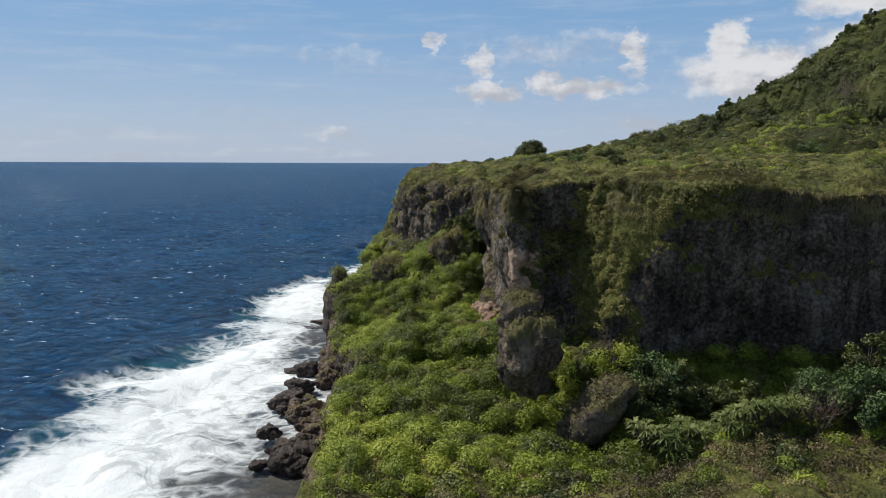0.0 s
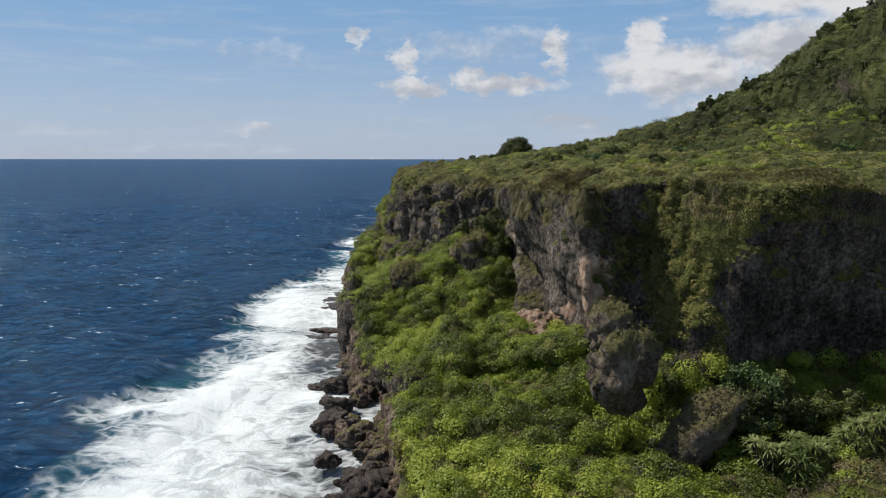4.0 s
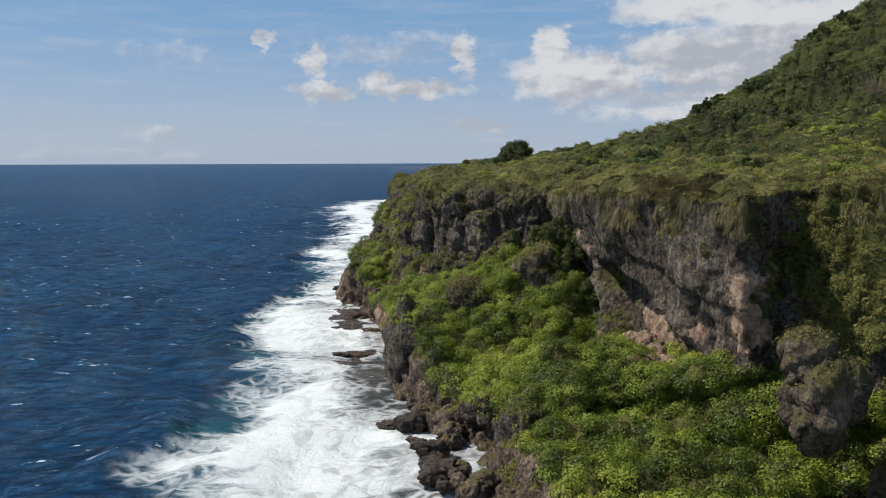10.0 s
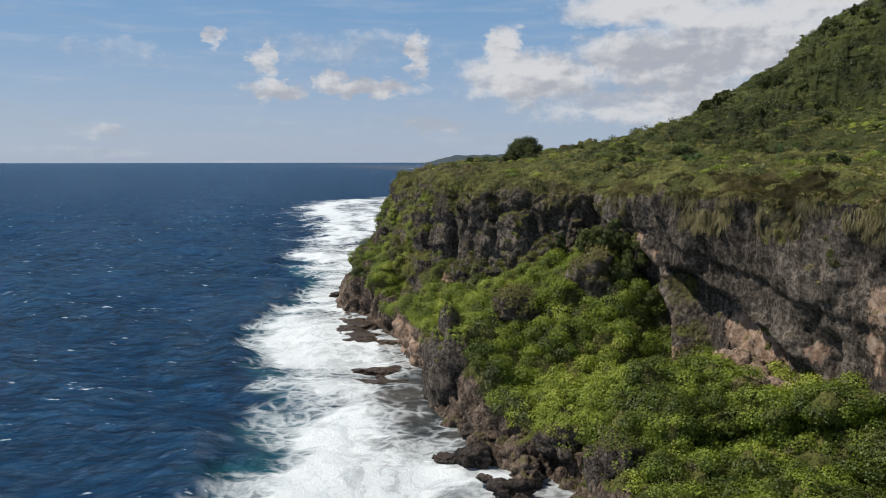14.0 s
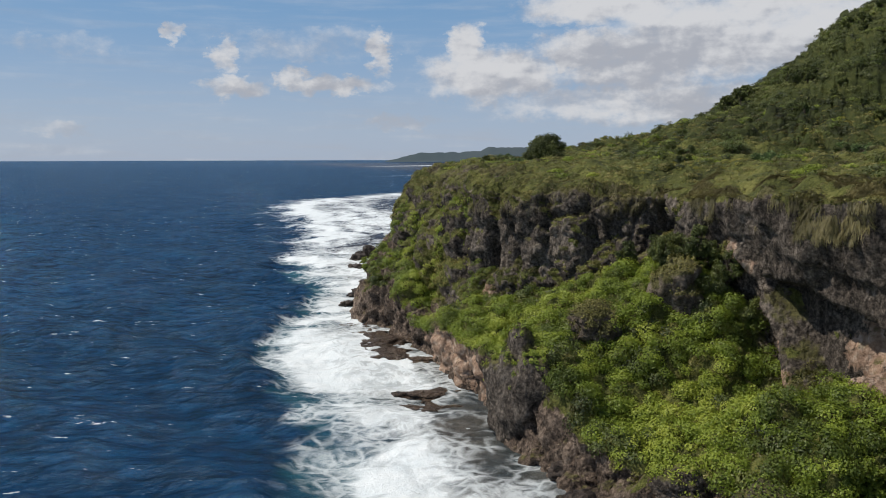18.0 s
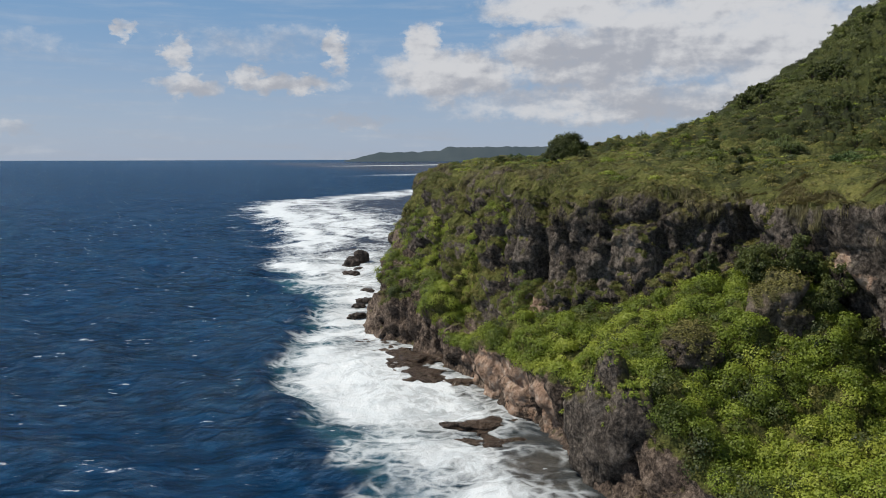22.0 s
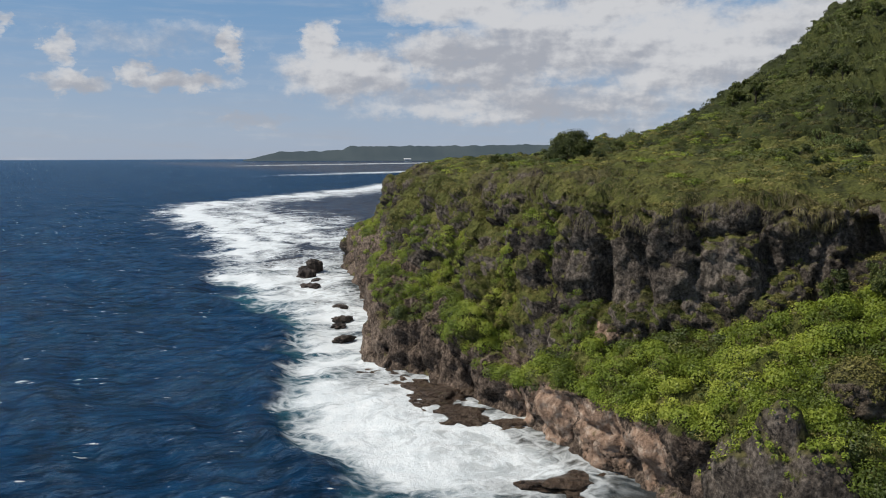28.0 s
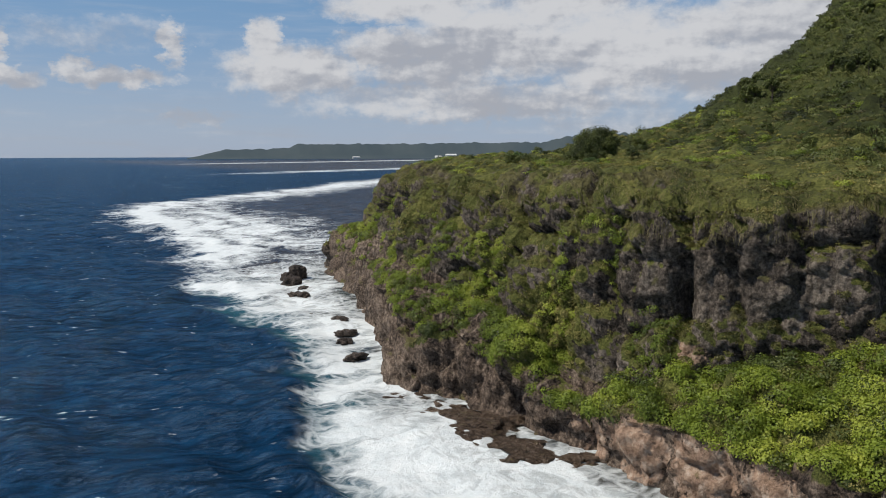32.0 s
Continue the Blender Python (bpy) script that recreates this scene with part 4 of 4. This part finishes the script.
rock("rock_knob", (3.6, 83.0, bench_z(3.6, 83.0) + 0.3), (0.9, 1.1, 1.7), 37, "mossy rock hummock before the low cave", ROCK_MOSSY, 80, plants=600, facets=1.3)
rock("ledge_stone", (6.0, 66.0, 20.5), (0.45, 0.7, 0.3), 33, "small pale stone at the corner of the cliff edge", ROCK_PALE, 20)
for k, (x, y, z, r) in enumerate(((4.4, 75.4, 8.0, 1.0), (4.7, 77.4, 8.6, 1.2), (3.7, 78.0, 7.8, 0.8), (4.2, 73.4, 8.0, 0.7), (3.2, 75.2, 7.4, 0.6), (5.0, 79.4, 9.0, 0.8), (3.9, 74.2, 8.0, 0.5), (4.5, 72.2, 8.0, 0.55))):
    rock("fallen_boulder", (x, y, bench_z(x, y) + 0.45 * r), (r, r * 1.1, r * 0.8), 40 + k, "pale orange boulder fallen below the cave", ROCK_PALE, 37 * k, group="boulders below the cave")
rock("rock_knob", (17.0, 231, 2.0), (4.2, 4.2, 4.2), 31, "dark rock spur with a green cap below the headland", ROCK_WALL, 10, plants=2600, facets=1.6, leaf=LEAF_BRIGHT)
rock("sea_stack", (0.2, 221.5, 0.1), (1.0, 1.2, 1.0), 62, "small dark rock beside the standing one", ROCK_WET, 40, 8, facets=1.5)
rock("sea_stack", (2.4, 222.9, 0.5), (1.7, 1.6, 2.1), 60, "dark pointed rock standing in the surf", ROCK_WET, 20, 12)
rock("sea_stack", (-1.8, 214.5, 0.2), (1.6, 1.8, 1.4), 61, "low dark rock awash in the surf", ROCK_WET, 60)
for k, (x, y, r) in enumerate(((-7.4, 181, 1.2), (-16.4, 84.5, 0.7), (-14.2, 161.5, 1.0), (-1.6, 209, 0.9), (-4.6, 204, 1.2), (-9.9, 174, 0.9), (-12.0, 169.5, 0.8), (-9.2, 186.5, 0.7))):
    rock("surf_rock", (x, y, 0.0), (r, r * 1.5, r * 0.5), 70 + k, "small dark rock awash in white surf", ROCK_WET, 50 * k, facets=1.6, group="rocks in the surf")
rr = random.Random(5)
for k in range(46):
    y = rr.uniform(56, 93)
    x = float(np.interp(y, [45, 63, 72, 84, 97], [-12, -13.5, -15, -14.7, -13.6])) + rr.uniform(-0.8, 4.2)
    r = rr.uniform(0.45, 1.25)
    rock("shore_boulder", (x, y, 0.5 + 0.12 * r), (r, r * rr.uniform(0.8, 1.5), r * rr.uniform(0.5, 0.9)), 100 + k, "jagged dark brown boulder on the wave-cut platform", ROCK_WET if k % 3 else ROCK_SHORE, rr.uniform(0, 180), facets=1.6, group="boulders on the shore platform")
for k, (x, y, z, a, b, h) in enumerate(((-15.0, 128.5, 0.0, 3.2, 3.4, 0.5), (-14.6, 134.5, 0.05, 3.0, 4.0, 0.62), (-17.3, 132.5, -0.1, 2.2, 3.4, 0.45), (-16.3, 139.5, -0.1, 2.4, 3.2, 0.5), (-13.6, 124.5, 0.0, 1.9, 3.0, 0.5), (-16.2, 145.5, -0.12, 1.7, 3.0, 0.45), (-16.6, 106.5, -0.2, 2.0, 3.6, 0.42), (-17.2, 100.0, -0.22, 2.6, 3.4, 0.42), (-17.4, 94.0, -0.24, 2.2, 2.6, 0.42), (-14.6, 112.0, -0.2, 1.8, 3.2, 0.42))):
    rock("reef_ledge", (x, y, z - 0.2), (a * 1.1, b * 1.1, h * 0.9), 160 + k, "flat wet brown reef ledge at the waterline", ROCK_LEDGE, 11 * k - 20, facets=2.0, group="reef ledges")

# ---------------------------------------------------------------- trees and shrubs
BARK = turf_material("grey_bark", (0.03, 0.025, 0.02), (0.09, 0.075, 0.06), (0.17, 0.15, 0.12), 2.0)


def limb(v, f, a, b, ra, rb, sides=6):
    """A tapered limb from a to b, added to the lists."""
    a, b = np.array(a, float), np.array(b, float)
    d = (b - a) / (np.linalg.norm(b - a) + 1e-9)
    s = np.cross(d, (0.3, 0.9, 0.2))
    s /= np.linalg.norm(s)
    t = np.cross(d, s)
    k = len(v)
    for p, r in ((a, ra), (b, rb)):
        for j in range(sides):
            w = 2 * math.pi * j / sides
            v.append(p + (s * math.cos(w) + t * math.sin(w)) * r)
    for j in range(sides):
        f.append((k + j, k + (j + 1) % sides, k + sides + (j + 1) % sides, k + sides + j))


def bush(name, width, height, trunk, clumps, leaves, leaf, mat, seed, label, category, wind=(0, 0), group=""):
    """A woody plant: trunk with limbs, and a crown of leaf clumps with gaps."""
    g = np.random.default_rng(seed)
    root = new(name)
    tagged(root, label, category, group)
    v, f = [], []
    limb(v, f, (0, 0, -0.4), (wind[0] * 0.2, wind[1] * 0.2, trunk), 0.035 * height + 0.04, 0.025 * height + 0.03)
    centres = []
    for k in range(clumps):
        a, r, h = g.uniform(0, 2 * math.pi), math.sqrt(g.uniform(0.02, 1)), g.uniform(0, 1)
        zz = trunk + (height - trunk) * h * math.sqrt(max(0.05, 1 - r * r * 0.8))
        c = np.array((math.cos(a) * r * width / 2 + wind[0] * h, math.sin(a) * r * width / 2 + wind[1] * h, zz))
        centres.append(c)
        limb(v, f, (wind[0] * 0.2, wind[1] * 0.2, trunk * g.uniform(0.5, 1)), c, 0.02 * height, 0.01 * height, 5)
    part("trunk", mesh_from("trunk", v, f, BARK, True), root)
    centres = np.array(centres)
    pick = g.integers(0, clumps, leaves)
    r = width * 0.17
    d = g.normal(size=(leaves, 3))
    d /= np.linalg.norm(d, axis=1, keepdims=True)
    p = centres[pick] + d * (r * g.random((leaves, 1)) ** 0.4) * np.array((1, 1, 0.75))
    part("crown", leaf_mesh("crown", p, d, leaf, mat, g, wild=0.5), root)
    return root


lone = bush("windswept_tree", 5.2, 4.1, 0.35, 150, 30000, 0.105, LEAF_DARK, 11, "dark windswept tree standing alone on the plateau", "tree", (0.9, -0.3))
lone.matrix_basis = pose(16.4, 156.2, ground_z(16.4, 156.2) - 0.2)
kinds = [bush("hill_tree", w, h, h * 0.35, 16, 900, 0.2, LEAF_DARK, 20 + k, "small dark tree on the green hillside", "tree", group="trees on the hillside") for k, (w, h) in enumerate(((2.6, 2.8), (3.2, 2.4), (2.0, 3.2)))]
rr = random.Random(8)
spots = []
for cx, cy, r, n in ((60, 161, 4, 7), (63, 147, 5, 9), (70, 142, 6, 5), (58, 131, 6, 4), (76, 152, 6, 4), (52, 124, 8, 3), (66, 168, 4, 3), (84, 140, 8, 4), (62, 106, 9, 4)):
    spots += [(cx + rr.uniform(-r, r), cy + rr.uniform(-r, r)) for _ in range(n)]
for k, (x, y) in enumerate(spots):
    m = pose(x, y, ground_z(x, y) + 0.1, 0, 0, rr.uniform(0, 360))
    if k < 3:
        kinds[k].matrix_basis = m
    else:
        t = copy_thing(kinds[k % 3], m)
        t.scale = (q := rr.uniform(0.4, 0.8), q, q * rr.uniform(0.9, 1.5))

shrubs = [bush("alcove_shrub", w, h, h * 0.25, 30, 4200, 0.12, mat, 40 + k, "leafy green shrub at the foot of the shaded cliff", "shrub", group="shrubs below the shaded cliff")
          for k, (w, h, mat) in enumerate(((3.8, 3.8, LEAF_DARK), (4.4, 4.6, LEAF_SHRUB), (3.2, 4.6, LEAF_DARK)))]
for k, (x, y, z, s) in enumerate(((14.2, 56.8, 6.6, 1), (28.0, 50.0, 4.8, 1.1), (17.2, 56.5, 7.0, 1), (19.6, 57.0, 7.2, 1.0), (30.8, 51.0, 5.2, 1.0), (22.4, 56.0, 6.8, 0.8), (24.2, 54.0, 6.3, 0.85), (26.4, 53.2, 6.0, 0.9),
                                 (33.0, 49.5, 5.0, 1.1), (3.4, 98.5, 0, 0.75), (15.8, 57.8, 7.2, 1.1), (29.6, 53.6, 6, 1.0), (13.0, 57.6, 7.6, 0.9))):
    m = pose(x, y, bench_z(x, y) - 0.1, 0, 0, 71 * k)
    if k < 3:
        shrubs[k].matrix_basis = m
    else:
        t = copy_thing(shrubs[k % 3], m)
        t.scale = [s] * 3

for k, (x, y, s) in enumerate(((4.9, 91.2, 0.6), (4.2, 93.0, 0.7), (5.0, 95.4, 0.8), (3.4, 95.8, 0.75), (4.3, 98.4, 0.8), (2.6, 99.2, 0.7), (3.4, 101.0, 0.75), (0.9, 103.4, 0.6), (2.9, 93.4, 0.6))):
    t = copy_thing(shrubs[(0, 2)[k % 2]], pose(x, y, bench_z(x, y) - 0.1, 0, 0, 53 * k))
    t.scale = (s, s, s * 1.15)
    tagged(t, "dark leafy shrub climbing the foot of the cliff", group="dark shrubs along the cliff foot")

kinds = [bush("plateau_bush", w, h, 0.2, 12, 1100, 0.09, mat, 60 + k, "rounded low bush on the open plateau", "bush", group="bushes on the plateau") for k, (w, h, mat) in enumerate(((1.9, 1.2, LEAF_DARK), (2.4, 1.3, LEAF_SHRUB), (1.5, 1.4, LEAF_DARK)))]
rr = random.Random(21)
k = 0
while k < 34:
    x, y = rr.uniform(8, 52), rr.uniform(84, 176)
    away = float(inland(np.array([x]), np.array([y]))[0])
    if not 10 < away < 48 or math.hypot(x - 16.4, y - 156) < 6:
        continue
    m = pose(x, y, ground_z(x, y) + 0.15, 0, 0, rr.uniform(0, 360))
    if k < 3:
        kinds[k].matrix_basis = m
    else:
        copy_thing(kinds[k % 3], m).scale = [rr.uniform(0.6, 1.2)] * 3
    k += 1


def bare_shrub(place, wide, seed):
    """A leafless shrub: stems that fork twice."""
    g = np.random.default_rng(seed)
    root = tagged(new("bare_shrub"), "leafless grey shrub of thin twigs among green bushes", "shrub")
    for stem in range(9):
        a = g.uniform(0, 6.28)
        v, f = [], []
        p0, p1 = np.zeros(3), np.array((math.cos(a), math.sin(a), 1.5)) * wide * 0.3
        limb(v, f, p0 - np.array((0, 0, 0.3)), p1, 0.05, 0.03, 5)
        for fork in range(5):
            p2 = p1 + g.normal(size=3) * 0.22 * wide + np.array((0, 0, 0.25 * wide))
            limb(v, f, p1, p2, 0.028, 0.018, 4)
            for twig in range(4):
                limb(v, f, p2, p2 + g.normal(size=3) * 0.16 * wide + np.array((0, 0, 0.12 * wide)), 0.016, 0.006, 4)
        part("branch", mesh_from("branch", v, f, DEAD_WOOD, True), root)
    root.matrix_basis = pose(*place)
    return root


DEAD_WOOD = turf_material("dead_wood", (0.12, 0.085, 0.07), (0.24, 0.18, 0.15), (0.36, 0.29, 0.25), 2.0)
bare_shrub((25.2, 51.2, bench_z(25.2, 51.2)), 2.6, 4)
bare_shrub((60, 118, ground_z(60, 118)), 3.4, 6)

PANDAN = green_material("strap_leaf", (0.05, 0.085, 0.02), (0.12, 0.16, 0.045), (0.26, 0.28, 0.11), 0.5, 0.25)


def pandanus(name, height, reach, seed, label, group):
    """Short stems, each with a rosette of arching strap leaves."""
    g = np.random.default_rng(seed)
    root = tagged(new(name), label, "pandanus", group)
    for head in range(6):
        a = head * 1.05 + g.uniform(0, 0.6)
        tipp = np.array((math.cos(a) * reach * 0.75, math.sin(a) * reach * 0.75, height * g.uniform(0.5, 1.0)))
        v, f = [], []
        limb(v, f, (0, 0, -0.5), tipp, 0.07, 0.05)
        part("stem", mesh_from("stem", v, f, BARK, True), root)
        v, f = [], []
        for k in range(34):
            b, up = g.uniform(0, 2 * math.pi), g.uniform(0.1, 1.3)
            out = np.array((math.cos(b) * math.cos(up), math.sin(b) * math.cos(up), math.sin(up)))
            w = np.array((-math.sin(b), math.cos(b), 0)) * 0.045
            long = reach * g.uniform(0.6, 1.0)
            base = len(v)
            for q, wide in ((0, 0.7), (0.35, 1.0), (0.7, 0.8), (1.0, 0.15)):
                c = tipp + out * long * q - np.array((0, 0, 0.55 * long * q * q))
                v += [c - w * wide, c + w * wide]
            f += [(base + 2 * j, base + 2 * j + 1, base + 2 * j + 3, base + 2 * j + 2) for j in range(3)]
        part("rosette", mesh_from("rosette", v, f, PANDAN, True, {"tint": np.full(len(v), 0.55)}), root, "pale green rosette of strap leaves")
    return root


clump = pandanus("pandanus", 1.7, 1.1, 3, "pandanus with pale green strap-leaf rosettes in the alcove", "pandanus below the cliff")
rr = random.Random(12)
places = [(x, 51.2 + rr.uniform(-1.2, 1.6)) for x in np.linspace(13.6, 23.2, 22)]
for k, (x, y) in enumerate(places):
    m = pose(x, y, bench_z(x, y) + rr.uniform(-0.1, 0.4), 0, 0, rr.uniform(0, 360))
    if k == 0:
        clump.matrix_basis = m
    else:
        copy_thing(clump, m)
clump = pandanus("pandanus", 1.1, 1.1, 5, "pale pandanus standing above scrub on the plateau", "pandanus on the plateau")
for k, (x, y) in enumerate(((25.8, 120), (27.5, 122), (24.2, 118.6), (29.3, 125), (26.4, 124.2), (31.0, 127.5), (23.2, 121.0), (33.5, 118))):
    m = pose(x, y, ground_z(x, y) + 0.1, 0, 0, 77 * k)
    if k == 0:
        clump.matrix_basis = m
    else:
        copy_thing(clump, m)

# ---------------------------------------------------------------- the far coast


def far_material():
    m, net = material("far_coast_haze_glow")
    p = net("NewGeometry", out=0)
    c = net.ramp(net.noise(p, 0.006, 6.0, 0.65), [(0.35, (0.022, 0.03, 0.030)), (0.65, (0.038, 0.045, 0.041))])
    # haze of the air in between is put in as a faint blue emission
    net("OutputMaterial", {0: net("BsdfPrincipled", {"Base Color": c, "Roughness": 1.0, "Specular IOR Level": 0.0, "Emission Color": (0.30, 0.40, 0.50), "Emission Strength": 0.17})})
    return m


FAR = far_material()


def far_ridge(name, bearings, heights, distance, deep, label, seed):
    a = np.linspace(bearings[0], bearings[-1], 260)
    h = np.interp(a, bearings, heights)
    q = np.stack([a * 2.2, a * 0, a * 0], -1)
    h = np.maximum(0.2, h * (1 + 0.05 * fbm(q, 5, 0.6, seed)))
    rows = []
    for k, (d, f) in enumerate(((-140, -0.05), (-120, 0.08), (-30, 0.3), (0, 0.95), (60, 1.0), (deep, 0.9), (deep + 300, -0.05))):
        r = distance + d + 25 * fbm(q * 0.15, 2, 0.5, seed + 3)
        rows.append(np.stack([r * np.sin(np.radians(a)), r * np.cos(np.radians(a)), h * f], -1))
    g = np.stack(rows, 1)
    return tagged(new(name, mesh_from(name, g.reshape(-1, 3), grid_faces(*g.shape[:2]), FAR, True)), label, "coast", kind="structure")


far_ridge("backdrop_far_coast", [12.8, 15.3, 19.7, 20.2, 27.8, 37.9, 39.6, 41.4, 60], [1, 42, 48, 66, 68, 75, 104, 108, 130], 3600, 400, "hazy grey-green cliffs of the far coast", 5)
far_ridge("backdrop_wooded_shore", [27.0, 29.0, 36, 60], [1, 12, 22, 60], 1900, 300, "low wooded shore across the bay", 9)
HOUSE_WALL = turf_material("white_house_wall", (0.55, 0.55, 0.54), (0.7, 0.7, 0.69), (0.8, 0.8, 0.79), 0.2)


def far_house(place, w, d, h, turn):
    root = tagged(new("house"), "small white house on the far wooded shore", "house", "houses on the far shore")
    bm = bmesh.new()
    bmesh.ops.create_cube(bm, size=1.0, matrix=Matrix.Translation((0, 0, h / 2)) @ Matrix.Diagonal((w, d, h, 1)))
    me = bpy.data.meshes.new("wall")
    bm.to_mesh(me)
    me.materials.append(HOUSE_WALL)
    part("wall", me, root)
    v = [(-w * 0.55, -d * 0.6, h), (w * 0.55, -d * 0.6, h), (w * 0.55, d * 0.6, h), (-w * 0.55, d * 0.6, h), (-w * 0.5, 0, h * 1.6), (w * 0.5, 0, h * 1.6)]
    me = bpy.data.meshes.new("roof")
    me.from_pydata(v, [], [(0, 1, 5, 4), (2, 3, 4, 5), (1, 2, 5), (3, 0, 4), (3, 2, 1, 0)])
    me.materials.append(HOUSE_WALL)
    part("roof", me, root, "pale sheet roof")
    root.matrix_basis = pose(*place, 0, 0, turn)
    return root


for bearing_deg, r, z, w in ((32.4, 1880, 15, 24), (31.5, 1890, 11, 14), (25.6, 3430, 4, 30)):
    far_house((-53 + r * math.sin(radians(bearing_deg)), 79 + r * math.cos(radians(bearing_deg)), z), w, 10, 5, 20 - bearing_deg)
